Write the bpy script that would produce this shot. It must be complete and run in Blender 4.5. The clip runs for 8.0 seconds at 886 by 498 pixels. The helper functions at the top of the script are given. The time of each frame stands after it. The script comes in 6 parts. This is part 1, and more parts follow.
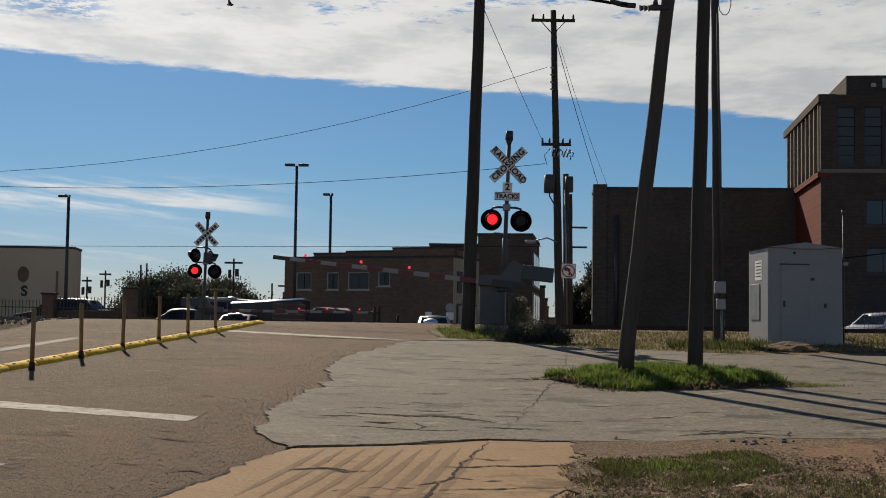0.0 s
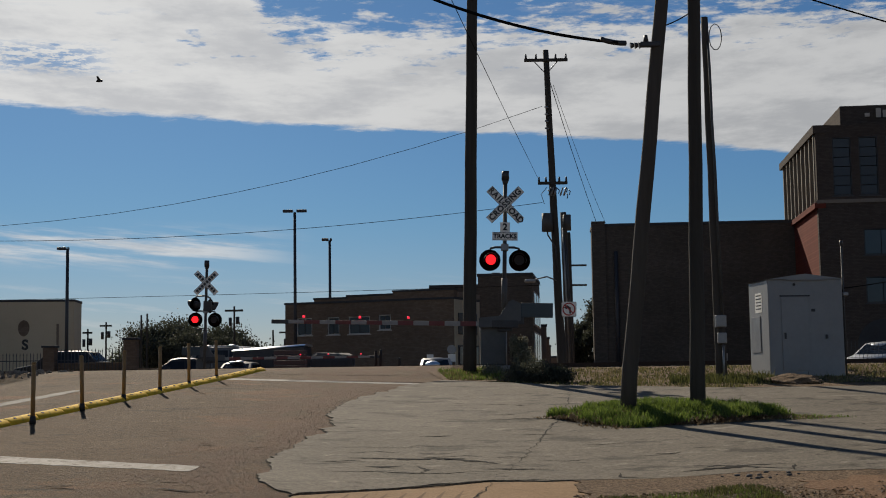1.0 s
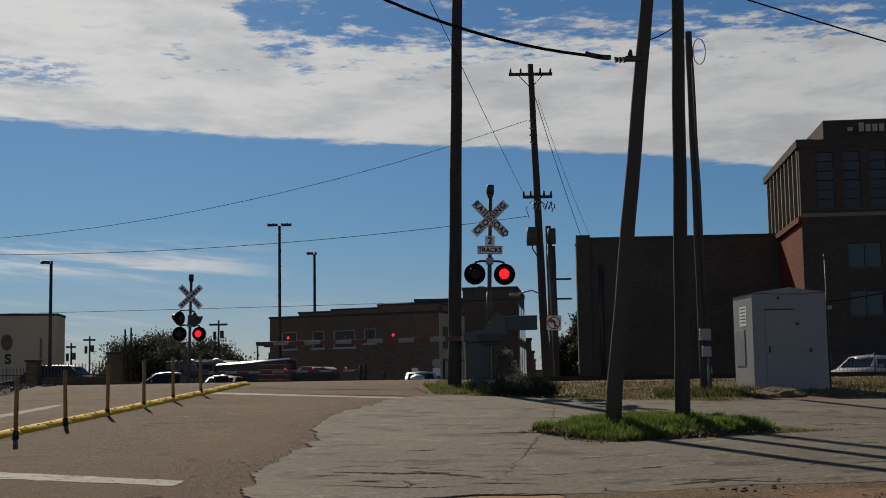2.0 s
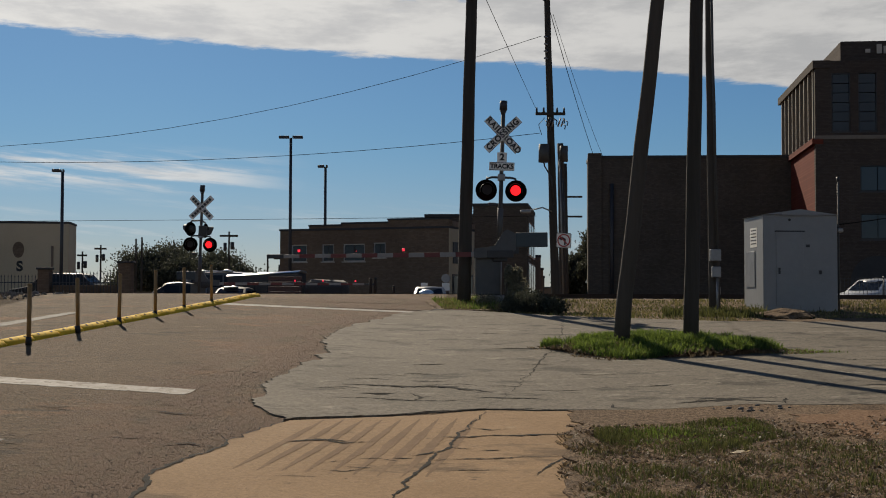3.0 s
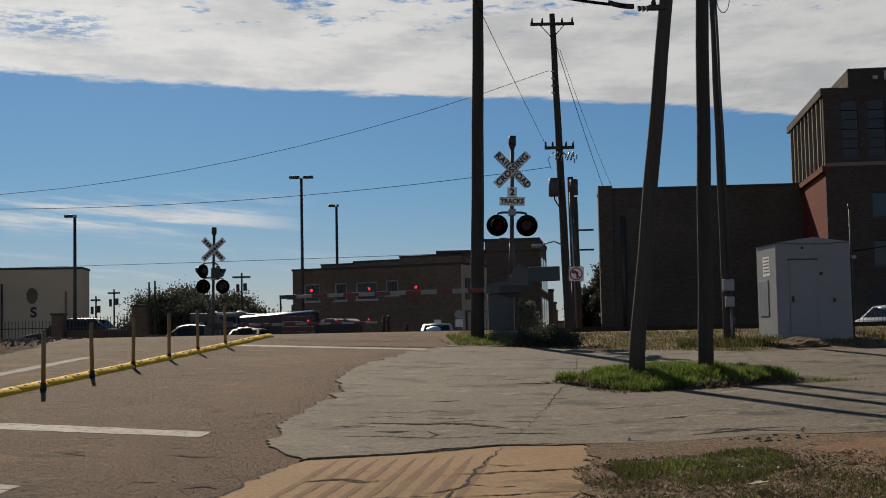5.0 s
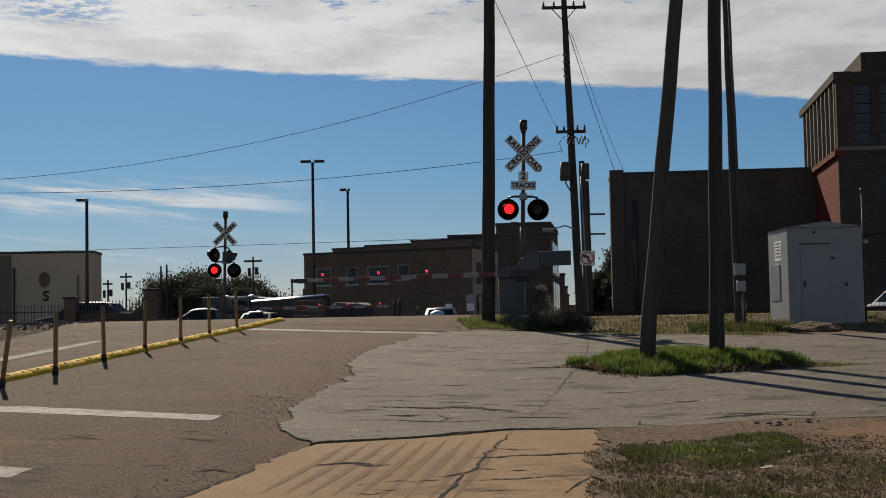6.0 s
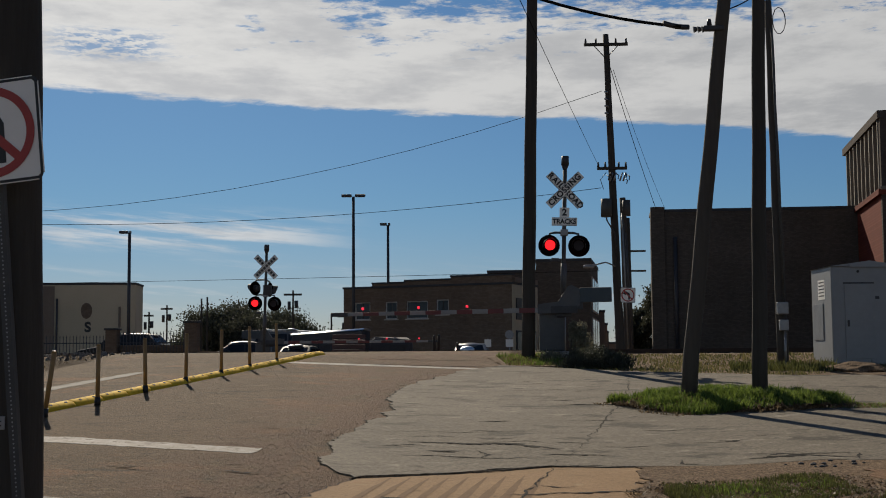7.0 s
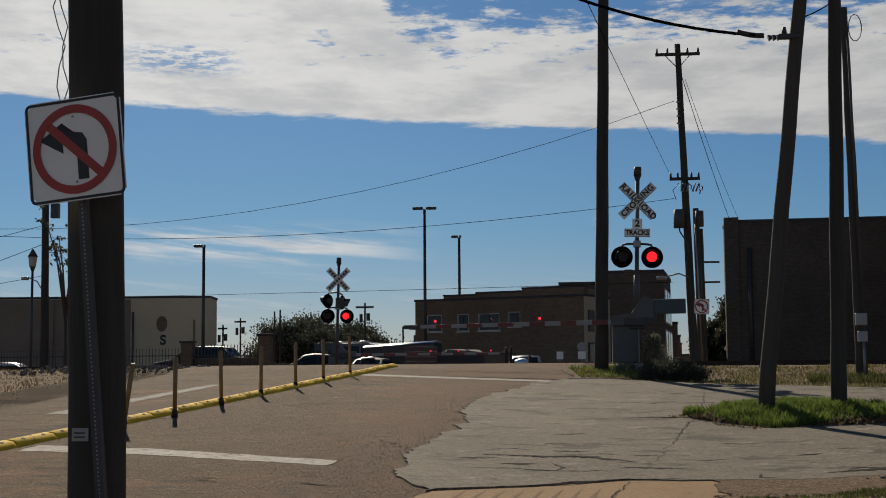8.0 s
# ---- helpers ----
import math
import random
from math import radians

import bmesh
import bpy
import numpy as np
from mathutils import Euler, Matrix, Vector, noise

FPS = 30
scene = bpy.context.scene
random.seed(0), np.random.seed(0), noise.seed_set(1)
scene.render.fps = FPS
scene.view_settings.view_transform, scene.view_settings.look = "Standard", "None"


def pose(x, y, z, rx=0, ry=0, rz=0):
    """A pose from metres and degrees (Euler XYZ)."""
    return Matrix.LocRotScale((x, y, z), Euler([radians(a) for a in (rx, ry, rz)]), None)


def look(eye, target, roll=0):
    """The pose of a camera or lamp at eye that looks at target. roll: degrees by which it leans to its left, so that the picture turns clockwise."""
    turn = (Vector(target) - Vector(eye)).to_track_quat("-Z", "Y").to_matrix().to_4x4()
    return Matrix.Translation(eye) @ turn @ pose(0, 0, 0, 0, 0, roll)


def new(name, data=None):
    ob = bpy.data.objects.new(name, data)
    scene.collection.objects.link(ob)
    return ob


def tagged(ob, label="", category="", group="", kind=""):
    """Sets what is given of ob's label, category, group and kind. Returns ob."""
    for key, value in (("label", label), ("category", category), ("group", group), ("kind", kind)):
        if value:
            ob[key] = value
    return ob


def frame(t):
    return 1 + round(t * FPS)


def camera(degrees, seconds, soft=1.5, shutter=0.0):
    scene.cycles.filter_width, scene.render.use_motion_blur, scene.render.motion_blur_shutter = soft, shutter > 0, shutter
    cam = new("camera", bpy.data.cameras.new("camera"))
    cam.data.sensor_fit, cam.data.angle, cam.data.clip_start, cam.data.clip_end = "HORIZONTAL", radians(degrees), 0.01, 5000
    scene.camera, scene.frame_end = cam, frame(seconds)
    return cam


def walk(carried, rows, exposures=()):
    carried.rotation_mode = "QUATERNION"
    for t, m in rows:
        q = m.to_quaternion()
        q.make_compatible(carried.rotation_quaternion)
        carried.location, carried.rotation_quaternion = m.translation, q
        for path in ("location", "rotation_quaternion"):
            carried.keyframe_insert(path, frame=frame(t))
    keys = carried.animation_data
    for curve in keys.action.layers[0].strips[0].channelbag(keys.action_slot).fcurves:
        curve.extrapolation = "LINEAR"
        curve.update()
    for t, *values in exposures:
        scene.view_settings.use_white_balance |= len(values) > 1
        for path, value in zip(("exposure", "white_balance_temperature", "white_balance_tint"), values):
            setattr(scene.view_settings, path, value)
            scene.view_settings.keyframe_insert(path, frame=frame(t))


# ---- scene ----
cam = camera(37.05, 8.0, soft=1.0)
# seconds, sideways sway, yaw, pitch, roll of a handheld camera standing on one spot
PATH = [
    (0.0, 0.0, 0.0, 3.6, -0.8), (0.5, 0.009, 0.218, 4.908, -0.733), (1.0, 0.03, 0.127, 5.408, 0.854),
    (1.5, 0.025, 0.792, 5.999, 1.862), (1.7, 0.026, 0.295, 6.05, 1.676), (2.8, 0.009, -1.703, 3.751, -0.355),
    (3.0, 0.0, -0.168, 2.334, -0.167), (3.5, 0.0, 2.503, 2.668, 1.397), (4.0, 0.0, 0.101, 4.302, 1.629),
    (4.2, 0.01, -0.179, 4.68, 1.299), (5.5, 0.004, 0.785, 3.351, 1.12), (6.0, 0.015, 0.921, 3.238, 1.091),
    (6.5, 0.002, 1.84, 4.056, 1.279), (7.0, -0.021, 2.574, 4.787, 0.404), (7.5, -0.067, 3.849, 4.359, 0.855),
    (8.0, -0.061, 5.643, 5.338, 0.441)]
walk(cam, [(t, pose(sx, 0.0, 1.6, 90 + p, r, yw)) for t, sx, yw, p, r in PATH], [
    (0.0, 0.30, 6380, 10), (0.5, 0.15, 6340, 10), (1.0, 0.04, 6260, 10), (1.5, -0.10, 6260, 10), (1.7, -0.10, 6260, 10), (2.8, 0.06, 6450, 10),
    (3.0, 0.14, 6480, 10), (3.5, 0.32, 6530, 10), (4.0, 0.17, 6480, 10), (5.5, 0.12, 6370, 10), (6.5, 0.15, 6340, 10), (7.0, 0.05, 6340, 10), (8.0, 0.03, 6360, 10)])

# ---- light ----
SUN_EL, SUN_AZ = 31.0, -17.0          # above the horizon; west of straight ahead
world = bpy.data.worlds.new("sky")
scene.world = world
world.use_nodes = True
wn, wl = world.node_tree.nodes, world.node_tree.links
wn.clear()


def wmath(op, a, b=None, c=None, clamp=False):
    n = wn.new("ShaderNodeMath")
    n.operation, n.use_clamp = op, clamp
    for k, v in enumerate((a, b, c)):
        if v is None:
            continue
        if isinstance(v, (int, float)):
            n.inputs[k].default_value = v
        else:
            wl.new(v, n.inputs[k])
    return n.outputs[0]


def wnoise(vec, scale, detail, rough):
    n = wn.new("ShaderNodeTexNoise")
    n.inputs["Scale"].default_value, n.inputs["Detail"].default_value, n.inputs["Roughness"].default_value = scale, detail, rough
    wl.new(vec, n.inputs["Vector"])
    return n.outputs[0]


def wvec(a, b, c):
    n = wn.new("ShaderNodeCombineXYZ")
    for k, v in enumerate((a, b, c)):
        if isinstance(v, (int, float)):
            n.inputs[k].default_value = v
        else:
            wl.new(v, n.inputs[k])
    return n.outputs[0]


def wramp(v, lo, hi):
    n = wn.new("ShaderNodeMapRange")
    n.interpolation_type = "SMOOTHSTEP"
    n.inputs["From Min"].default_value, n.inputs["From Max"].default_value = lo, hi
    wl.new(v, n.inputs["Value"])
    return n.outputs[0]


def wmix(fac, a, b):
    n = wn.new("ShaderNodeMix")
    n.data_type = "RGBA"
    wl.new(fac, n.inputs[0])
    for k, v in ((6, a), (7, b)):
        if isinstance(v, tuple):
            n.inputs[k].default_value = (*v, 1)
        else:
            wl.new(v, n.inputs[k])
    return n.outputs[2]


sky = wn.new("ShaderNodeTexSky")
sky.sky_type, sky.sun_disc = "NISHITA", False
sky.sun_elevation, sky.sun_rotation = radians(SUN_EL), radians(SUN_AZ % 360)
sky.air_density, sky.dust_density, sky.ozone_density = 1.0, 0.25, 3.0
geo = wn.new("ShaderNodeTexCoord")
sep = wn.new("ShaderNodeSeparateXYZ")
wl.new(geo.outputs["Generated"], sep.inputs[0])
dx, dy, dz = sep.outputs
az = wmath("ARCTAN2", dx, dy)                        # radians, east of straight ahead
el = wmath("ARCSINE", dz)
# the cloud deck seen in perspective: a flat layer
inv = wmath("DIVIDE", 1.0, wmath("MAXIMUM", dz, 0.03))
px, py = wmath("MULTIPLY", dx, inv), wmath("MULTIPLY", dy, inv)
flat = wvec(px, py, 0.0)
streak = wvec(wmath("MULTIPLY", az, 4.0), wmath("MULTIPLY", el, 22.0), 0.0)
ragged = wmath("MULTIPLY", wmath("SUBTRACT", wnoise(flat, 6.0, 9.0, 0.68), 0.5), 0.11)
fine = wmath("MULTIPLY", wmath("SUBTRACT", wnoise(streak, 5.0, 8.0, 0.65), 0.5), 0.016)
east_az = wmath("MINIMUM", wmath("MAXIMUM", az, 0.0), 0.4)
low = wmath("ADD", wmath("MULTIPLY", wmath("MAXIMUM", wmath("MINIMUM", az, 0.0), -1.0), -0.045), 0.1825)        # under edge of the long bank
low = wmath("SUBTRACT", low, wmath("MULTIPLY", east_az, wmath("ADD", wmath("MULTIPLY", east_az, 0.27), 0.03)))
under = wramp(wmath("SUBTRACT", wmath("ADD", el, fine), low), -0.001, 0.0035)
top = wmath("ADD", wmath("MULTIPLY", wramp(az, -0.19, -0.12), -0.10), 0.36)
over = wramp(wmath("SUBTRACT", wmath("ADD", el, wmath("MULTIPLY", ragged, 1.4)), top), 0.012, -0.012)
gaps = wramp(wnoise(flat, 5.0, 9.0, 0.65), 0.58, 0.68)
patch = wmath("MULTIPLY", wramp(wmath("ABSOLUTE", wmath("SUBTRACT", el, 0.245)), 0.03, 0.005), gaps)
hole_n = wnoise(wvec(px, py, 8.0), 16.0, 8.0, 0.7)
hole_zone = wmath("MULTIPLY", wramp(wmath("ABSOLUTE", wmath("ADD", az, 0.295)), 0.055, 0.02), wramp(wmath("ABSOLUTE", wmath("SUBTRACT", el, 0.232)), 0.015, 0.003))
patch = wmath("MAXIMUM", patch, wmath("MULTIPLY", wramp(hole_n, 0.44, 0.56), hole_zone))
bank = wmath("MULTIPLY", wmath("MULTIPLY", under, over), wmath("SUBTRACT", 1.0, wmath("MULTIPLY", patch, 0.75)))
# torn clouds higher up, thinning out to clear blue overhead
high = wmath("MULTIPLY", wramp(wnoise(flat, 3.2, 10.0, 0.66), 0.52, 0.70), wmath("MULTIPLY", wramp(el, 0.25, 0.30), wramp(el, 0.75, 0.45)))
# thin streaks low over the western horizon
wisp_n = wnoise(wvec(wmath("MULTIPLY", az, 5.0), wmath("MULTIPLY", wmath("ADD", el, wmath("MULTIPLY", az, 0.09)), 60.0), 2.0), 1.6, 7.0, 0.62)
wisp_zone = wmath("MULTIPLY", wramp(wmath("ABSOLUTE", wmath("SUBTRACT", wmath("ADD", el, wmath("MULTIPLY", az, 0.02)), 0.092)), 0.022, 0.004),
                  wramp(wmath("ABSOLUTE", wmath("ADD", az, 0.25)), 0.16, 0.06))
wisp = wmath("MULTIPLY", wramp(wisp_n, 0.42, 0.66), wisp_zone)
wisp2 = wmath("MULTIPLY", wramp(wisp_n, 0.5, 0.75), wmath("MULTIPLY", wramp(el, 0.10, 0.04), 0.5))
cover = wmath("MAXIMUM", wmath("MAXIMUM", bank, wmath("MULTIPLY", high, 0.9)), wmath("MAXIMUM", wmath("MULTIPLY", wisp, 0.8), wisp2), clamp=True)
shade = wnoise(wvec(wmath("MULTIPLY", az, 7.0), wmath("MULTIPLY", el, 30.0), 5.0), 1.4, 7.0, 0.55)
puff = wnoise(wvec(px, wmath("MULTIPLY", py, 0.7), 3.0), 5.5, 9.0, 0.66)
shade = wmath("ADD", wmath("MULTIPLY", shade, 0.6), wmath("MULTIPLY", puff, 0.4))
toward = wmix(wramp(shade, 0.36, 0.60), (7.0, 6.95, 6.9), (9.2, 9.0, 8.6))       # brighter towards the sun
away = wmix(wramp(shade, 0.36, 0.60), (5.0, 5.0, 5.0), (6.9, 6.8, 6.6))
white = wmix(wramp(az, -0.35, 0.35), toward, away)
tint = wn.new("ShaderNodeMix")
tint.data_type, tint.blend_type = "RGBA", "MULTIPLY"
tint.inputs[0].default_value = 1.0
wl.new(sky.outputs[0], tint.inputs[6])
wl.new(wmix(wramp(el, 0.02, 0.13), (0.385, 0.450, 0.595), (0.300, 0.455, 0.592)), tint.inputs[7])
col = wmix(cover, tint.outputs[2], white)
bg = wn.new("ShaderNodeBackground")
bg.inputs["Strength"].default_value = 0.076
wl.new(col, bg.inputs["Color"])
wo = wn.new("ShaderNodeOutputWorld")
wl.new(bg.outputs[0], wo.inputs[0])

sun_data = bpy.data.lights.new("sun", "SUN")
sun_data.energy, sun_data.angle, sun_data.color = 4.6, radians(0.53), (1.0, 0.87, 0.68)
sun = new("sun", sun_data)
sun_way = Vector((math.sin(radians(SUN_AZ)) * math.cos(radians(SUN_EL)), math.cos(radians(SUN_AZ)) * math.cos(radians(SUN_EL)), math.sin(radians(SUN_EL))))
sun.matrix_world = look(sun_way * 100, (0, 0, 0))


# ---- materials ----
def material(name, dark, light, rough=0.8, metal=0.0, grain=8.0, coarse=0.6, bump=0.2, stretch=(1, 1, 1), speck=0.0, spec=0.5, random_tone=0.0, spots=None, relief=None, contrast=0.9):
    """Two tones mixed by coarse stains and fine grain, with relief. dark, light: base colours."""
    m = bpy.data.materials.new(name)
    m.use_nodes = True
    n, k = m.node_tree.nodes, m.node_tree.links
    b = n["Principled BSDF"]
    tc, mp = n.new("ShaderNodeTexCoord"), n.new("ShaderNodeMapping")
    mp.inputs["Scale"].default_value = stretch
    k.new(tc.outputs["Object"], mp.inputs[0])
    n1, n2 = n.new("ShaderNodeTexNoise"), n.new("ShaderNodeTexNoise")
    n1.inputs["Scale"].default_value, n1.inputs["Detail"].default_value, n1.inputs["Roughness"].default_value = coarse, 6, 0.62
    n2.inputs["Scale"].default_value, n2.inputs["Detail"].default_value, n2.inputs["Roughness"].default_value = grain, 5, 0.7
    k.new(mp.outputs[0], n1.inputs["Vector"]), k.new(mp.outputs[0], n2.inputs["Vector"])
    a = n.new("ShaderNodeMath")
    a.operation = "MULTIPLY_ADD"
    a.inputs[1].default_value, a.inputs[2].default_value = 1.5, -0.25
    k.new(n1.outputs[0], a.inputs[0])
    c = n.new("ShaderNodeMath")
    c.operation, c.use_clamp = "MULTIPLY_ADD", True
    c.inputs[1].default_value = contrast
    s = n.new("ShaderNodeMath")
    s.operation = "SUBTRACT"
    s.inputs[1].default_value = 0.5
    k.new(n2.outputs[0], s.inputs[0]), k.new(s.outputs[0], c.inputs[0]), k.new(a.outputs[0], c.inputs[2])
    mix = n.new("ShaderNodeMix")
    mix.data_type = "RGBA"
    mix.inputs[6].default_value, mix.inputs[7].default_value = (*dark, 1), (*light, 1)
    k.new(c.outputs[0], mix.inputs[0])
    out = mix.outputs[2]
    if spots:                                   # (colour, scale, threshold): stains of their own shape
        for color, scale, limit, *wide in spots:
            n3, r3, m3 = n.new("ShaderNodeTexNoise"), n.new("ShaderNodeMapRange"), n.new("ShaderNodeMix")
            n3.inputs["Scale"].default_value, n3.inputs["Detail"].default_value, n3.inputs["Roughness"].default_value = scale, 7, 0.65
            r3.inputs["From Min"].default_value, r3.inputs["From Max"].default_value = limit, limit + 0.08
            m3.data_type = "RGBA"
            m3.inputs[7].default_value = (*color, 1)
            if wide:
                mw = n.new("ShaderNodeMapping")
                mw.inputs["Scale"].default_value = (wide[0], 1, 1)
                k.new(tc.outputs["Object"], mw.inputs[0]), k.new(mw.outputs[0], n3.inputs["Vector"])
            else:
                k.new(tc.outputs["Object"], n3.inputs["Vector"])
            k.new(n3.outputs[0], r3.inputs["Value"])
            k.new(r3.outputs[0], m3.inputs[0]), k.new(out, m3.inputs[6])
            out = m3.outputs[2]
    if speck:
        v = n.new("ShaderNodeTexVoronoi")
        v.inputs["Scale"].default_value = grain * 3
        k.new(tc.outputs["Object"], v.inputs["Vector"])
        hs = n.new("ShaderNodeMix")
        hs.data_type, hs.blend_type = "RGBA", "OVERLAY"
        hs.inputs[0].default_value = speck
        k.new(out, hs.inputs[6]), k.new(v.outputs["Color"], hs.inputs[7])
        g = n.new("ShaderNodeRGBToBW")
        k.new(v.outputs["Color"], g.inputs[0]), k.new(g.outputs[0], hs.inputs[7])
        out = hs.outputs[2]
    if random_tone:
        oi, hv, rm = n.new("ShaderNodeObjectInfo"), n.new("ShaderNodeHueSaturation"), n.new("ShaderNodeMapRange")
        rm.inputs["To Min"].default_value, rm.inputs["To Max"].default_value = 1 - random_tone, 1 + random_tone
        k.new(oi.outputs["Random"], rm.inputs["Value"]), k.new(rm.outputs[0], hv.inputs["Value"]), k.new(out, hv.inputs["Color"])
        out = hv.outputs[0]
    k.new(out, b.inputs["Base Color"])
    b.inputs["Roughness"].default_value, b.inputs["Metallic"].default_value = rough, metal
    b.inputs["Specular IOR Level"].default_value = spec
    if bump:
        bp = n.new("ShaderNodeBump")
        bp.inputs["Strength"].default_value, bp.inputs["Distance"].default_value = bump, 0.02
        k.new(n2.outputs[0], bp.inputs["Height"]), k.new(bp.outputs[0], b.inputs["Normal"])
        if relief:
            n4, b4 = n.new("ShaderNodeTexNoise"), n.new("ShaderNodeBump")
            n4.inputs["Scale"].default_value, n4.inputs["Detail"].default_value, n4.inputs["Roughness"].default_value = relief[0], 8, 0.72
            b4.inputs["Strength"].default_value, b4.inputs["Distance"].default_value = 1.0, relief[1]
            k.new(tc.outputs["Object"], n4.inputs["Vector"]), k.new(n4.outputs[0], b4.inputs["Height"]), k.new(b4.outputs[0], bp.inputs["Normal"])
    return m


def leaf_material(name, dark, light, thin=0.35):
    m = bpy.data.materials.new(name)
    m.use_nodes = True
    n, k = m.node_tree.nodes, m.node_tree.links
    b = n["Principled BSDF"]
    g, r = n.new("ShaderNodeNewGeometry"), n.new("ShaderNodeMix")
    r.data_type = "RGBA"
    r.inputs[6].default_value, r.inputs[7].default_value = (*dark, 1), (*light, 1)
    k.new(g.outputs["Random Per Island"], r.inputs[0]), k.new(r.outputs[2], b.inputs["Base Color"])
    b.inputs["Roughness"].default_value = 0.7
    t, mx = n.new("ShaderNodeBsdfTranslucent"), n.new("ShaderNodeMixShader")
    mx.inputs[0].default_value = thin
    k.new(r.outputs[2], t.inputs[0]), k.new(b.outputs[0], mx.inputs[1]), k.new(t.outputs[0], mx.inputs[2])
    k.new(mx.outputs[0], n["Material Output"].inputs[0])
    return m


def brick_material(name, c1, c2, mortar):
    """Courses of real size; the brick faces are far too small to tell apart from where the camera stands."""
    m = material(name, c1, c2, 0.95, grain=6, coarse=0.35, bump=0.1, spec=0.1)
    n, k = m.node_tree.nodes, m.node_tree.links
    b = n["Principled BSDF"]
    old = b.inputs["Base Color"].links[0].from_socket
    tc, mp, br = n.new("ShaderNodeTexCoord"), n.new("ShaderNodeMapping"), n.new("ShaderNodeTexBrick")
    mp.inputs["Rotation"].default_value = (radians(90), 0, 0)
    br.inputs["Scale"].default_value, br.inputs["Brick Width"].default_value, br.inputs["Row Height"].default_value = 1.0, 0.21, 0.075
    br.inputs["Mortar Size"].default_value = 0.006
    br.inputs["Color1"].default_value, br.inputs["Color2"].default_value, br.inputs["Mortar"].default_value = (1, 1, 1, 1), (0.75, 0.75, 0.75, 1), (*mortar, 1)
    mu = n.new("ShaderNodeMix")
    mu.data_type, mu.blend_type = "RGBA", "MULTIPLY"
    mu.inputs[0].default_value = 1.0
    k.new(tc.outputs["Object"], mp.inputs[0]), k.new(mp.outputs[0], br.inputs["Vector"])
    k.new(old, mu.inputs[6]), k.new(br.outputs["Color"], mu.inputs[7]), k.new(mu.outputs[2], b.inputs["Base Color"])
    return m


def glow(name, color, strength):
    m = bpy.data.materials.new(name)
    m.use_nodes = True
    b = m.node_tree.nodes["Principled BSDF"]
    b.inputs["Base Color"].default_value = (*color, 1)
    b.inputs["Emission Color"].default_value, b.inputs["Emission Strength"].default_value = (*color, 1), strength
    return m


ASPHALT = material("worn_asphalt", (0.080, 0.051, 0.025), (0.131, 0.086, 0.048), 0.92, grain=22, coarse=0.35, bump=0.8, speck=0.6, spec=0.12, relief=(10.0, 0.03), contrast=2.6,
                   spots=[((0.149, 0.081, 0.039), 0.45, 0.54), ((0.056, 0.039, 0.024), 1.6, 0.57, 0.35), ((0.166, 0.114, 0.065), 4.0, 0.60, 0.6), ((0.042, 0.026, 0.018), 7.0, 0.60, 0.6), ((0.024, 0.018, 0.010), 14.0, 0.62)])
CONCRETE = material("weathered_concrete", (0.106, 0.090, 0.067), (0.180, 0.154, 0.118), 0.9, grain=9, coarse=0.45, bump=0.4, stretch=(0.8, 1.0, 1), speck=0.3, spec=0.12, relief=(3.2, 0.014), contrast=1.2,
                    spots=[((0.064, 0.055, 0.041), 1.3, 0.55, 0.7), ((0.212, 0.185, 0.143), 2.2, 0.58, 0.8), ((0.042, 0.033, 0.026), 4.5, 0.61, 0.5), ((0.035, 0.028, 0.023), 9.0, 0.64, 0.8)])
TAN = material("tan_concrete", (0.213, 0.128, 0.060), (0.313, 0.200, 0.103), 0.9, grain=18, coarse=0.7, bump=0.5, speck=0.15, spec=0.12, relief=(3.0, 0.01), contrast=1.3,
               spots=[((0.134, 0.082, 0.040), 1.4, 0.56, 0.5), ((0.300, 0.209, 0.115), 3.0, 0.62), ((0.077, 0.049, 0.026), 8.0, 0.64)])
BROWN_SLAB = material("brown_stained_concrete", (0.149, 0.086, 0.047), (0.225, 0.134, 0.074), 0.92, grain=16, coarse=0.8, bump=0.6, speck=0.4, spec=0.1, relief=(4.0, 0.02), contrast=1.6)


def dust_band(m, x0, x1, color):
    """Brown dust lying on the road towards its broken east edge, in ragged drifts."""
    n, k = m.node_tree.nodes, m.node_tree.links
    b = n["Principled BSDF"]
    old = b.inputs["Base Color"].links[0].from_socket
    tc, sp, nz, mp = n.new("ShaderNodeTexCoord"), n.new("ShaderNodeSeparateXYZ"), n.new("ShaderNodeTexNoise"), n.new("ShaderNodeMapping")
    mp.inputs["Scale"].default_value = (1.0, 0.3, 1.0)
    nz.inputs["Scale"].default_value, nz.inputs["Detail"].default_value, nz.inputs["Roughness"].default_value = 1.6, 8, 0.68
    k.new(tc.outputs["Object"], sp.inputs[0]), k.new(tc.outputs["Object"], mp.inputs[0]), k.new(mp.outputs[0], nz.inputs["Vector"])
    band, drift, mul, mix = n.new("ShaderNodeMapRange"), n.new("ShaderNodeMapRange"), n.new("ShaderNodeMath"), n.new("ShaderNodeMix")
    band.inputs["From Min"].default_value, band.inputs["From Max"].default_value = x0, x1
    drift.inputs["From Min"].default_value, drift.inputs["From Max"].default_value = 0.38, 0.54
    mul.operation, mix.data_type = "MULTIPLY", "RGBA"
    mix.inputs[7].default_value = (*color, 1)
    k.new(sp.outputs[0], band.inputs["Value"]), k.new(nz.outputs[0], drift.inputs["Value"])
    k.new(band.outputs[0], mul.inputs[0]), k.new(drift.outputs[0], mul.inputs[1])
    k.new(mul.outputs[0], mix.inputs[0]), k.new(old, mix.inputs[6]), k.new(mix.outputs[2], b.inputs["Base Color"])


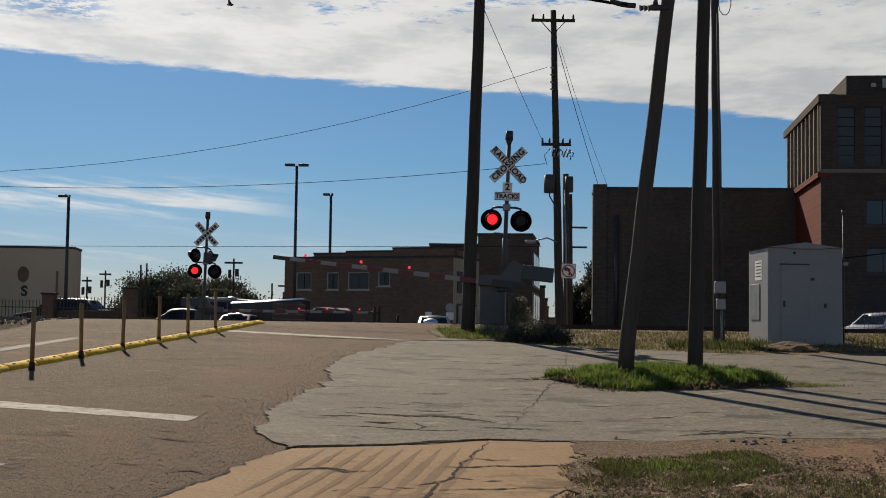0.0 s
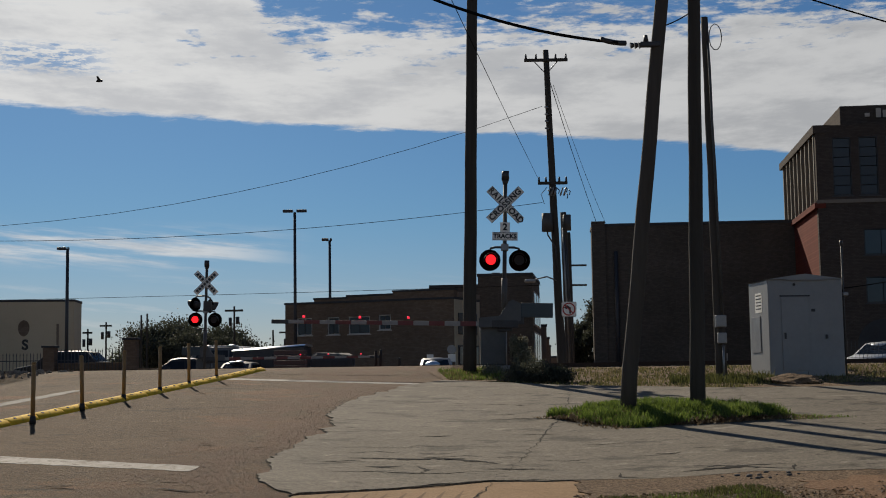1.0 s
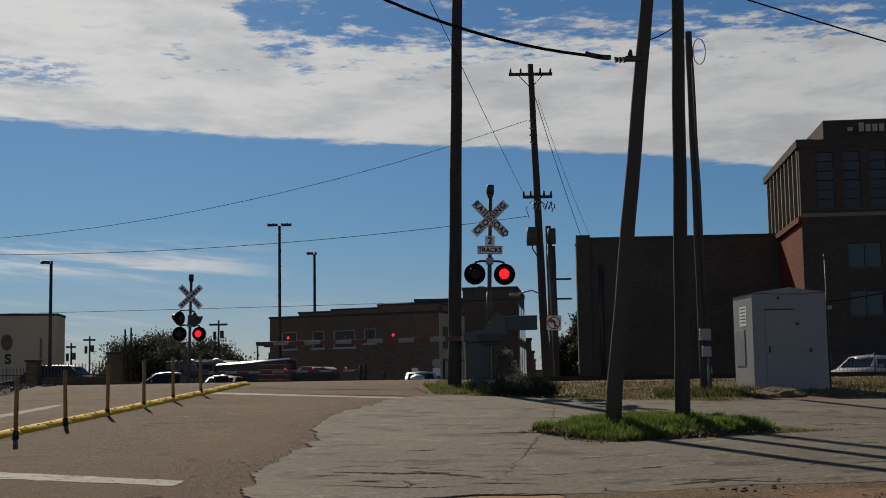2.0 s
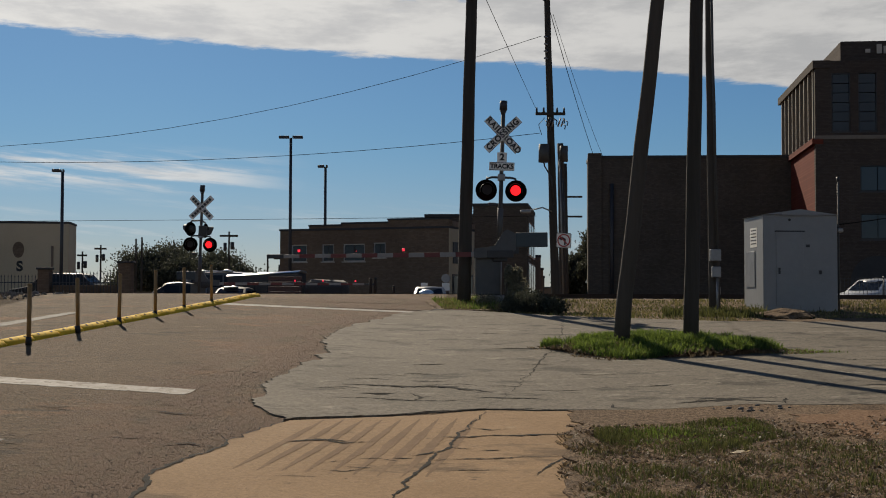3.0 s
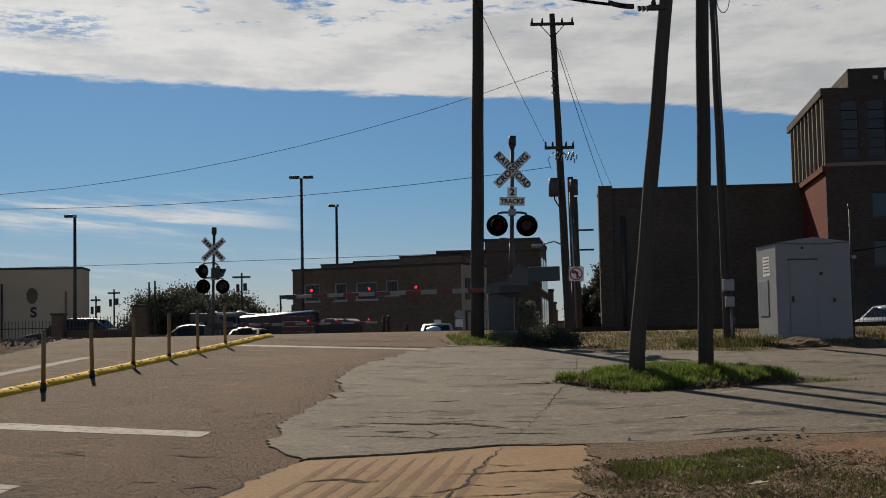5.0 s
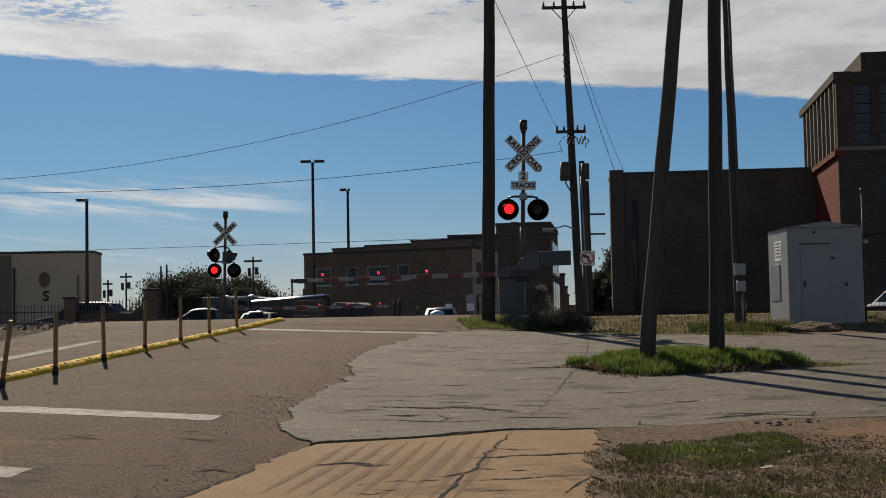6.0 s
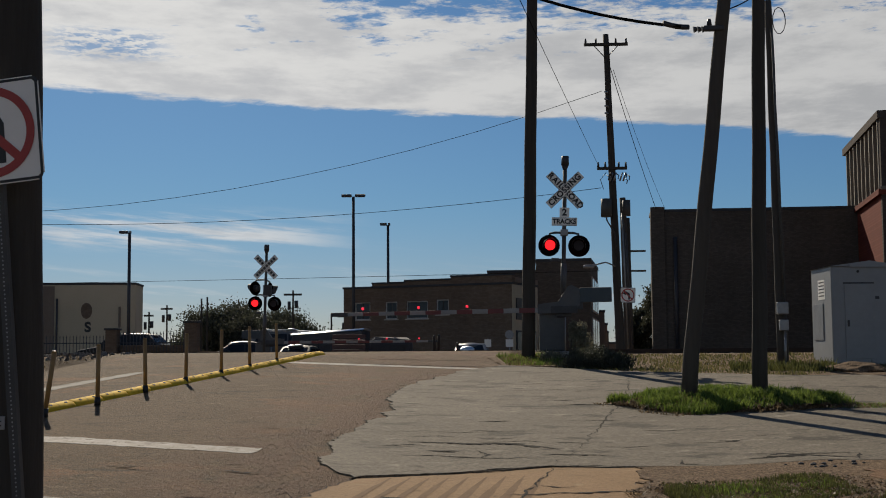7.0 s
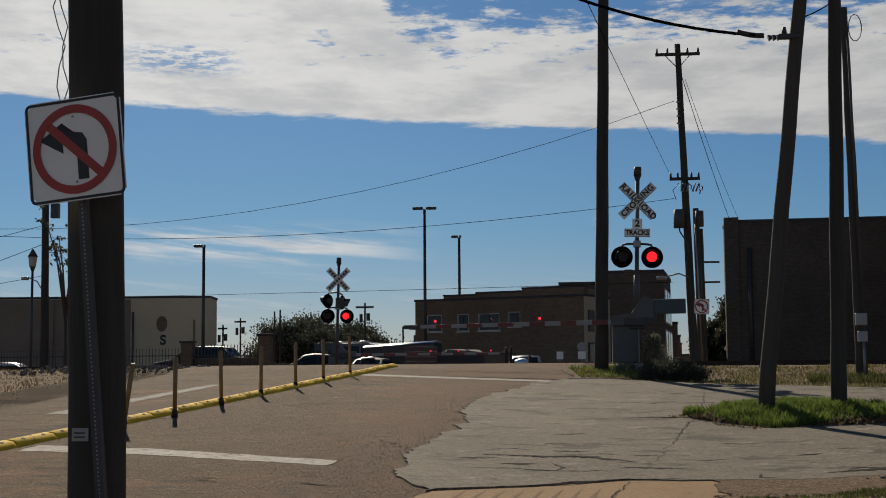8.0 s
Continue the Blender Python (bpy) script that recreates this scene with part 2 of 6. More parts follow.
dust_band(ASPHALT, -4.3, -2.9, (0.118, 0.068, 0.039))
CLAY = material("brown_patch_dirt", (0.074, 0.046, 0.027), (0.118, 0.074, 0.044), 0.95, grain=16, coarse=2.0, bump=0.6, spec=0.1, contrast=2.0)
GROOVE = material("tyre_groove_tan", (0.149, 0.093, 0.051), (0.233, 0.149, 0.086), 0.95, grain=20, coarse=2.0, bump=0.5, spec=0.1)
DIRT = material("dry_dirt", (0.096, 0.063, 0.037), (0.206, 0.140, 0.085), 0.95, grain=18, coarse=0.6, bump=0.9, speck=0.6, spec=0.1, relief=(6.0, 0.04), contrast=3.5,
                spots=[((0.044, 0.031, 0.019), 5.0, 0.60), ((0.220, 0.151, 0.095), 9.0, 0.63)])
CRACK = material("crack_dirt_and_lip_shade", (0.010, 0.009, 0.007), (0.025, 0.021, 0.017), 0.95, grain=30, bump=0.5, spec=0.1)
PAINT_W = material("worn_road_paint", (0.173, 0.143, 0.113), (0.373, 0.353, 0.320), 0.8, grain=16, coarse=4.0, bump=0.4, spec=0.1, spots=[((0.100, 0.070, 0.047), 7.0, 0.57)])
YELLOW = material("yellow_kerb_plastic", (0.610, 0.370, 0.026), (0.879, 0.564, 0.046), 0.8, grain=12, coarse=2.0, bump=0.15, spec=0.1, random_tone=0.12, spots=[((0.147, 0.111, 0.055), 3.0, 0.66)])
OCHRE = material("faded_yellow_post", (0.20, 0.12, 0.045), (0.34, 0.21, 0.075), 0.6, grain=15, coarse=3.0, bump=0.1, spots=[((0.10, 0.07, 0.04), 3.0, 0.62)])
BLACK = material("black_plastic", (0.012, 0.012, 0.012), (0.03, 0.03, 0.03), 0.6, grain=10, bump=0.1)
WOOD = material("creosoted_pole_wood", (0.026, 0.023, 0.019), (0.070, 0.063, 0.052), 0.85, grain=18, coarse=1.5, bump=0.6, stretch=(1, 1, 0.06), spec=0.3)
WOOD_G = material("grey_pole_wood", (0.04, 0.034, 0.028), (0.09, 0.078, 0.064), 0.85, grain=18, coarse=1.5, bump=0.6, stretch=(1, 1, 0.06), spec=0.3)
STEEL = material("galvanised_steel", (0.20, 0.20, 0.20), (0.34, 0.34, 0.34), 0.45, metal=0.7, grain=12, coarse=2.0, bump=0.08)
MAST = material("weathered_grey_mast", (0.045, 0.045, 0.045), (0.085, 0.085, 0.08), 0.65, metal=0.2, grain=12, coarse=2.0, bump=0.1)
TRIM_D = material("dull_tan_stone", (0.15, 0.125, 0.10), (0.22, 0.19, 0.155), 0.85, grain=8, coarse=1.0, bump=0.1)
FADED = material("faded_road_paint", (0.072, 0.060, 0.048), (0.173, 0.159, 0.140), 0.8, grain=10, coarse=2.5, bump=0.2, spec=0.1)
DARK_GLASS = material("dark_tinted_glass", (0.02, 0.03, 0.042), (0.04, 0.052, 0.066), 0.3, grain=1, coarse=0.3, bump=0, spec=0.3)
DARK_STEEL = material("dark_painted_steel", (0.02, 0.02, 0.022), (0.05, 0.05, 0.055), 0.5, grain=14, coarse=2.0, bump=0.1)
RUST = material("rusty_rail_steel", (0.03, 0.02, 0.015), (0.07, 0.045, 0.032), 0.8, metal=0.3, grain=20, coarse=2.0, bump=0.2)
SIGN_W = material("white_sign_sheeting", (0.76, 0.74, 0.68), (0.90, 0.88, 0.82), 0.5, grain=4, coarse=1.5, bump=0.02)
SIGN_K = material("black_sign_ink", (0.012, 0.012, 0.012), (0.02, 0.02, 0.02), 0.5, grain=8, bump=0)
SIGN_R = material("red_sign_ink", (0.30, 0.03, 0.025), (0.42, 0.05, 0.04), 0.5, grain=6, coarse=1.5, bump=0)
GATE_R = material("red_gate_stripe", (0.11, 0.022, 0.022), (0.18, 0.04, 0.036), 0.5, grain=6, bump=0.05)
GATE_W = material("white_gate_arm", (0.22, 0.21, 0.20), (0.34, 0.33, 0.31), 0.6, grain=6, bump=0.05)
GATE_GREY = material("dull_grey_casting", (0.071, 0.074, 0.075), (0.112, 0.115, 0.116), 0.6, metal=0.2, grain=8, coarse=1.2, bump=0.1)
HUT = material("grey_hut_paint", (0.207, 0.214, 0.218), (0.275, 0.283, 0.287), 0.5, grain=5, coarse=0.8, bump=0.08, spots=[((0.230, 0.230, 0.222), 2.2, 0.66)])
BRICK_M = brick_material("dark_brown_brick", (0.135, 0.099, 0.073), (0.230, 0.173, 0.126), (0.743, 0.675, 0.607))
BRICK_R = brick_material("brown_black_brick", (0.079, 0.068, 0.056), (0.139, 0.118, 0.100), (0.680, 0.623, 0.566))
BRICK_T = brick_material("tower_brown_brick", (0.066, 0.053, 0.047), (0.110, 0.091, 0.078), (0.563, 0.517, 0.469))
BRICK_RED = brick_material("red_brick", (0.13, 0.034, 0.024), (0.19, 0.054, 0.036), (0.85, 0.75, 0.7))
STUCCO = material("tan_stucco", (0.408, 0.342, 0.234), (0.564, 0.480, 0.336), 0.9, grain=10, coarse=0.25, bump=0.15, spots=[((0.288, 0.240, 0.186), 0.5, 0.62)])
STUCCO_D = material("brown_stained_stucco", (0.15, 0.115, 0.085), (0.24, 0.185, 0.14), 0.9, grain=10, coarse=0.4, bump=0.15)
TRIM = material("light_stone_trim", (0.38, 0.34, 0.29), (0.52, 0.47, 0.41), 0.85, grain=8, coarse=1.0, bump=0.1)
ROOF = material("dark_roofing", (0.03, 0.03, 0.032), (0.06, 0.06, 0.062), 0.85, grain=8, bump=0.2)
FRAME_W = material("painted_window_frame", (0.40, 0.39, 0.36), (0.55, 0.53, 0.5), 0.6, grain=6, bump=0.05)
GLASS = material("dim_window_glass", (0.02, 0.024, 0.03), (0.035, 0.042, 0.05), 0.12, grain=1, coarse=0.3, bump=0, spec=0.5)
COUNTER = material("dark_blue_grey_plate", (0.035, 0.05, 0.06), (0.06, 0.08, 0.09), 0.6, grain=6, coarse=1.0, bump=0.1)
STONE = material("ballast_stone", (0.118, 0.104, 0.089), (0.252, 0.222, 0.192), 0.95, grain=12, coarse=1.0, bump=0.8, speck=0.6, spec=0.2)
GRASS = leaf_material("green_grass", (0.052, 0.084, 0.015), (0.18, 0.24, 0.045), 0.5)
OLIVE = leaf_material("olive_grass", (0.045, 0.050, 0.014), (0.135, 0.138, 0.042))
DRYGRASS = leaf_material("dry_weeds", (0.096, 0.092, 0.032), (0.240, 0.200, 0.088))
STRAW = leaf_material("dead_straw", (0.063, 0.045, 0.025), (0.242, 0.179, 0.103))
LEAF = leaf_material("dark_leaves", (0.035, 0.038, 0.026), (0.085, 0.09, 0.06))
SAGE = leaf_material("sage_leaves", (0.13, 0.125, 0.085), (0.27, 0.255, 0.18))
BARK = material("bark", (0.04, 0.03, 0.022), (0.09, 0.07, 0.05), 0.9, grain=14, bump=0.6, stretch=(1, 1, 0.2))
RED_ON = glow("lit_red_lens", (1.0, 0.012, 0.016), 1.5)
ARM_RED = glow("small_red_lamp", (1.0, 0.03, 0.06), 0.9)
RED_OFF = material("unlit_red_lens", (0.008, 0.002, 0.002), (0.014, 0.004, 0.004), 0.6, grain=20, bump=0.2)
BOARD = material("dead_flat_black", (0.003, 0.003, 0.003), (0.006, 0.006, 0.006), 1.0, grain=10, bump=0, spec=0.0)
RUBBER = material("tyre_rubber", (0.015, 0.015, 0.015), (0.03, 0.03, 0.03), 0.85, grain=20, bump=0.2)


def paint(name, color, rough=0.3):
    m = material(name, tuple(c * 0.85 for c in color), color, rough, grain=3, coarse=0.7, bump=0.0, spec=0.35)
    m.node_tree.nodes["Principled BSDF"].inputs["Coat Weight"].default_value = 0.12
    m.node_tree.nodes["Principled BSDF"].inputs["Coat Roughness"].default_value = 0.08
    return m


# ---- building blocks ----
def link(name, bm, mat):
    me = bpy.data.meshes.new(name)
    bm.to_mesh(me)
    bm.free()
    for m in (mat if isinstance(mat, (list, tuple)) else [mat]):
        me.materials.append(m)
    return new(name, me)


def part(name, bm, mat, parent, label="", at=None):
    ob = link(name, bm, mat)
    ob.parent = parent
    if at is not None:
        ob.matrix_basis = at
    return tagged(ob, label)


def thing(name, m, label, category, group="", kind=""):
    ob = new(name)
    ob.empty_display_size = 0.2
    ob.matrix_basis = m
    return tagged(ob, label, category, group, kind)


def B():
    return bmesh.new()


def box(bm, x0, x1, y0, y1, z0, z1, bevel=0.0, mi=0):
    r = bmesh.ops.create_cube(bm, size=1.0, matrix=Matrix.Translation(((x0 + x1) / 2, (y0 + y1) / 2, (z0 + z1) / 2)) @ Matrix.Diagonal((x1 - x0, y1 - y0, z1 - z0, 1)))
    fs = {f for v in r["verts"] for f in v.link_faces}
    for f in fs:
        f.material_index = mi
    if bevel:
        bmesh.ops.bevel(bm, geom=list({e for v in r["verts"] for e in v.link_edges}), offset=bevel, segments=2, affect="EDGES", profile=0.5)
    return bm


def rod(bm, p0, p1, r0, r1=None, seg=10, smooth=True):
    p0, p1 = Vector(p0), Vector(p1)
    d = p1 - p0
    m = Matrix.Translation((p0 + p1) / 2) @ d.to_track_quat("Z", "Y").to_matrix().to_4x4()
    r = bmesh.ops.create_cone(bm, cap_ends=True, segments=seg, radius1=r0, radius2=r0 if r1 is None else r1, depth=d.length, matrix=m)
    for f in {f for v in r["verts"] for f in v.link_faces}:
        f.smooth = smooth and len(f.verts) == 4
    return bm


def tube(bm, pts, r, seg=8, taper=1.0):
    """A round bar along points, rings joined."""
    rings = []
    n = len(pts)
    side = None
    for i, p in enumerate(pts):
        p = Vector(p)
        d = (Vector(pts[min(i + 1, n - 1)]) - Vector(pts[max(i - 1, 0)])).normalized()
        if side is None:
            side = d.orthogonal()
        side = (side - d * side.dot(d)).normalized()
        up = d.cross(side)
        rr = r * (1 + (taper - 1) * i / max(1, n - 1))
        rings.append([bm.verts.new(p + side * (rr * math.cos(6.2832 * k / seg)) + up * (rr * math.sin(6.2832 * k / seg))) for k in range(seg)])
    for a, b in zip(rings, rings[1:]):
        for k in range(seg):
            bm.faces.new((a[k], a[(k + 1) % seg], b[(k + 1) % seg], b[k])).smooth = True
    bm.faces.new(rings[0][::-1]), bm.faces.new(rings[-1])
    return bm


def sag(a, b, drop, n=16):
    a, b = Vector(a), Vector(b)
    return [a.lerp(b, i / n) - Vector((0, 0, drop * 4 * (i / n) * (1 - i / n))) for i in range(n + 1)]


def letters(text, size, parent, at, mat, label="", name="lettering", spacing=1.0):
    cu = bpy.data.curves.new("lettering", "FONT")
    cu.body, cu.size, cu.align_x, cu.align_y, cu.extrude = text, size, "CENTER", "CENTER", 0.002
    cu.offset, cu.space_character = size * 0.04, spacing
    tmp = bpy.data.objects.new("tmp", cu)
    scene.collection.objects.link(tmp)
    bpy.context.view_layer.update()
    me = bpy.data.meshes.new_from_object(tmp.evaluated_get(bpy.context.evaluated_depsgraph_get()))
    bpy.data.objects.remove(tmp)
    me.materials.clear()
    me.materials.append(mat)
    ob = new(name, me)
    ob.parent = parent
    ob.matrix_basis = at
    return tagged(ob, label)


PROFILE = [(5.2, 0.0), (33.5, 1.586), (36.0, 1.75), (40.0, 1.86), (48.0, 1.86), (62.0, 0.6)]


def ground_z(x, y):
    """The road climbs to the tracks and falls away behind them; it also falls gently from the lane divider to the verge."""
    z = float(np.interp(y, [p[0] for p in PROFILE], [p[1] for p in PROFILE]))
    bed = max(float(np.interp(x, (1.0, 3.0), (0.0, 1.0))), float(np.interp(x, (-15.0, -12.0), (1.0, 0.0))))
    z -= 0.12 * bed * float(np.interp(y, (38.0, 40.0, 48.0, 51.0), (0.0, 1.0, 1.0, 0.0)))
    z += 0.005 * min(6.0, max(0.0, x - 2.2)) * min(8.0, max(0.0, 22.0 - y))          # the apron is flatter than the road to the east
    return z - 0.028 * min(5.0, max(0.0, x + 5.5)) * float(np.interp(y, (33.5, 40.0), (1.0, 0.0)))


XL = [-900, -300, -120, -60, -40, -28, -20, -15, -12, -9, -7, -5.5, -4.5, -3.5, -2.5, -1.5, -0.5, 1, 2.2, 3, 6, 9, 12, 16, 20, 28, 40, 60, 120, 300, 900]
YL = [-300, -60, -20, 0, 5.2, 9, 13, 14, 17, 21, 22, 25, 29, 31, 33.5, 34, 34.5, 35, 35.5, 36, 37, 38, 39, 40, 42, 44, 46, 48, 51, 54, 57, 60, 62, 70, 90, 130, 250, 600, 2500]


def sheet(name, outline, lift, mat, label="", thick=0.05, parent=None):
    """A flat lying piece of ground with an outline, draped over the slope."""
    bm = B()
    f = bm.faces.new([bm.verts.new((x, y, 0)) for x, y in outline])
    bmesh.ops.triangulate(bm, faces=[f], ngon_method="EAR_CLIP")
    xs, ys = [p[0] for p in outline], [p[1] for p in outline]
    for c, axis, lo, hi in [(v, 0, min(xs), max(xs)) for v in XL] + [(v, 1, min(ys), max(ys)) for v in YL]:
        if lo < c < hi:
            co = (c, 0, 0) if axis == 0 else (0, c, 0)
            bmesh.ops.bisect_plane(bm, geom=bm.verts[:] + bm.edges[:] + bm.faces[:], plane_co=co, plane_no=(1, 0, 0) if axis == 0 else (0, 1, 0))
    for v in bm.verts:
        v.co.z = ground_z(v.co.x, v.co.y) + lift
    for f in bm.faces:
        if f.normal.z < 0:
            f.normal_flip()
    rim = [e for e in bm.edges if len(e.link_faces) == 1]
    for v in bmesh.ops.extrude_edge_only(bm, edges=rim)["geom"]:
        if isinstance(v, bmesh.types.BMVert):
            v.co.z -= thick
    ob = link(name, bm, mat)
    if parent:
        ob.parent = parent
        return tagged(ob, label)
    return tagged(ob, label, name.replace("_", " "), kind="structure")


def rag(pts, step, amp, seed=0, closed=True):
    """An outline with ragged edges."""
    rnd, out = random.Random(seed), []
    n = len(pts)
    for i in range(n if closed else n - 1):
        a, b = Vector((*pts[i], 0)), Vector((*pts[(i + 1) % n], 0))
        k = max(1, min(60, int((b - a).length / step)))
        side = Vector((-(b - a).y, (b - a).x, 0)).normalized()
        for j in range(k):
            w = rnd.uniform(-amp, amp) if j else 0
            p = a.lerp(b, (j + (rnd.uniform(-0.25, 0.25) if j else 0)) / k) + side * w
            out.append((p.x, p.y))
    if not closed:
        out.append(pts[-1])
    return out


# ---- ground ----
def build_ground():
    bm = B()
    grid = [[bm.verts.new((x, y, ground_z(x, y) - 0.03)) for x in XL] for y in YL]
    for j in range(len(YL) - 1):
        for i in range(len(XL) - 1):
            bm.faces.new((grid[j][i], grid[j][i + 1], grid[j + 1][i + 1], grid[j + 1][i]))
    tagged(link("ground", bm, DIRT), "dry brown dirt ground with sparse weeds", "ground", kind="structure")


build_ground()
# edge between road and apron, from the viewer's feet to the tracks
EDGE = [(-2.6, 7.5), (-2.25, 10.3), (-2.02, 11.9), (-1.59, 13.86), (-2.08, 14.81), (-2.15, 16.24), (-2.07, 18.55), (-1.74, 21.2), (-2.06, 23.2), (-1.8, 26.7), (-1.09, 30.6), (-0.05, 33.3)]
EDGE_R = rag(rag(EDGE, 0.45, 0.14, 3, closed=False), 0.11, 0.045, 13, closed=False)
ROAD = EDGE_R + [(0.1, 36), (0.25, 40), (0.3, 49), (1.6, 60), (3.0, 75), (7, 110), (-7, 110), (-10, 75), (-12.2, 60), (-12.4, 49), (-11.4, 38), (-10.7, 34), (-10.3, 24), (-10.8, 15), (-12, 7.5)]
road = sheet("road", ROAD, 0.0, ASPHALT, "worn brown-grey asphalt road climbing to the tracks")
APRON = [(x + 0.012, y) for x, y in EDGE_R if y > 13.7] + [(1.6, 31.9), (2.83, 30.7), (6.27, 29.1), (9.7, 29.0), (16, 28.6), (30, 28.5)] + rag(rag([(30, 14.6), (9.0, 14.7), (4.9, 14.6), (3.4, 14.95), (1.95, 14.78), (0.51, 14.86), (-0.6, 14.3), (-1.55, 13.9)], 0.5, 0.10, 15, closed=False), 0.12, 0.03, 16, closed=False)[:-1]
apron = sheet("apron", APRON, 0.019, CONCRETE, "cracked grey concrete apron beside the road")
SLAB = [(x + 0.012, y) for x, y in EDGE_R if y < 13.7] + [(-1.55, 13.8), (-0.6, 14.26), (0.51, 14.82), (1.70, 14.76), (1.74, 14.45), (1.58, 14.2), (1.6, 13.9), (1.38, 13.5), (1.42, 13.1), (1.2, 12.6), (1.22, 12.1), (1.1, 11), (0.9, 9), (0.7, 7.5)]
slab = sheet("driveway", SLAB, 0.006, TAN, "tan concrete driveway slab with joints and tyre marks")
sheet("driveway", rag([(3.7, 14.0), (9, 14.4), (9, 10.6), (5.2, 11.4), (4.0, 12.4)], 0.16, 0.16, 8), 0.025, BROWN_SLAB, "brown-stained concrete slab half under dirt")


def crack(pts, width, parent, seed, lift=0.016, mat=None):
    rnd = random.Random(seed)
    line = rag(pts, 0.12, 0.004, seed, closed=False) if mat is GROOVE else rag(rag(pts, 0.22, 0.05, seed, closed=False), 0.045, 0.012, seed + 1, closed=False)
    bm, prev = B(), None
    for i, (x, y) in enumerate(line):
        w = width * (rnd.uniform(0.85, 1.15) if mat is GROOVE else rnd.uniform(0.25, 1.3)) * min(1.0, 0.15 + 2.5 * min(i, len(line) - 1 - i) / len(line))
        a, b = Vector(line[max(i - 1, 0)]), Vector(line[min(i + 1, len(line) - 1)])
        s = Vector((-(b - a).y, (b - a).x)).normalized() * w / 2
        pair = [bm.verts.new((x + q * s.x, y + q * s.y, ground_z(x, y) + lift)) for q in (1, -1)]
        if prev:
            bm.faces.new((*prev, pair[1], pair[0]))
        prev = pair
    bmesh.ops.recalc_face_normals(bm, faces=bm.faces[:])
    part("groove" if mat else "crack", bm, mat or CRACK, parent)


# the first, widest crack is also painted with the shadow of its heaved lip
for i, (pts, w, par) in enumerate([
        ([(-1.24, 16.97), (-0.59, 16.96), (0.13, 16.89), (0.64, 16.3)], 0.24, apron), ([(-1.6, 16.5), (-1.2, 16.7), (-0.9, 16.6)], 0.05, apron), ([(-0.4, 17.0), (0.3, 17.2), (0.5, 17.0)], 0.05, apron), ([(-1.59, 13.9), (-0.6, 14.3), (0.51, 14.85), (1.93, 14.77)], 0.04, apron),
        ([(0.51, 14.85), (0.9, 16.4), (1.5, 19.8), (2.32, 25.1), (2.8, 30)], 0.022, apron), ([(0.75, 22.2), (1.26, 22.33), (1.75, 22.3), (2.2, 22.2)], 0.22, apron),
        ([(3.9, 14.9), (4.2, 15.8), (4.91, 16.7)], 0.10, apron), ([(2.7, 15.2), (3.4, 15.4), (4.0, 15.0)], 0.16, apron),
        ([(-2.0, 18.0), (0, 18.3), (1.2, 18.2)], 0.03, apron), ([(-1.0, 25), (1, 25.4), (2.5, 25.2)], 0.04, apron),
        ([(-1.5, 15.6), (-0.9, 15.7), (-0.2, 15.5), (0.6, 15.6)], 0.05, apron), ([(-0.4, 19.6), (0.1, 19.7)], 0.12, apron), ([(6, 24.6), (9, 24.9), (14, 24.6)], 0.05, apron), ([(5.0, 20.2), (8, 20.0), (13, 20.3)], 0.05, apron),
        ([(0.51, 14.8), (0.2, 13.0), (-0.12, 11.3), (-0.5, 9)], 0.04, slab), ([(0.3, 13.5), (0.52, 13.35), (0.7, 13.4)], 0.04, slab), ([(0.02, 12.1), (-0.2, 11.85), (-0.3, 11.9)], 0.04, slab), ([(0.05, 12.3), (0.3, 12.2)], 0.04, slab), ([(0.8, 10.9), (1.05, 11.6), (1.25, 12.3)], 0.03, slab), ([(2.9, 15.3), (3.6, 15.5), (4.3, 15.35)], 0.10, apron), ([(2.0, 15.25), (1.96, 14.95), (2.3, 14.85)], 0.05, apron), ([(-0.3, 17.4), (0.1, 17.45)], 0.08, apron), ([(-0.35, 16.2), (-0.2, 15.8), (-0.3, 15.5)], 0.05, apron), ([(-1.3, 17.5), (-0.9, 17.7), (-0.6, 17.6)], 0.05, apron), ([(4.0, 15.6), (4.6, 16.35), (5.1, 16.85)], 0.05, apron), ([(-1.43, 12.45), (-1.07, 12.64), (-0.85, 12.53)], 0.10, slab), ([(-1.2, 12.7), (-0.9, 12.45), (-0.6, 12.6)], 0.05, slab),
        ([(0.0, 12.9), (0.8, 13.0), (1.5, 13.1)], 0.09, slab), ([(-0.1, 11.6), (0.5, 11.7), (1.2, 11.9)], 0.04, slab),
        ([(-3.2, 14.2), (-2.7, 14.0), (-2.3, 14.05)], 0.06, road), ([(-2.6, 12.0), (-2.3, 12.2), (-2.0, 12.0)], 0.06, road), ([(-5.4, 35.2), (-2.5, 34.8), (0.2, 34.9)], 0.10, road), ([(-3.9, 36.8), (-1.5, 36.6), (0.2, 36.6)], 0.07, road)]):
    crack(pts, w, par, 40 + i, 0.0225 if par is apron else 0.011)
# dark strips along the road's broken edge, painting in the shade of the slab lip
crack([p for p in EDGE_R if p[1] < 13.9], 0.05, road, 90, 0.012)
crack([p for p in EDGE_R if p[1] > 13.9], 0.03, road, 91, 0.012)
for i in range(9):                       # grooves left by tyres in the driveway
    x0 = -1.70 + 0.20 * i
    crack([(x0, 11.0 - 0.02 * i), (x0 + 0.22, 12.3), (x0 + 0.5, 13.9 + 0.04 * i)], 0.10, slab, 120 + i, 0.0072, GROOVE)
pits = random.Random(61)
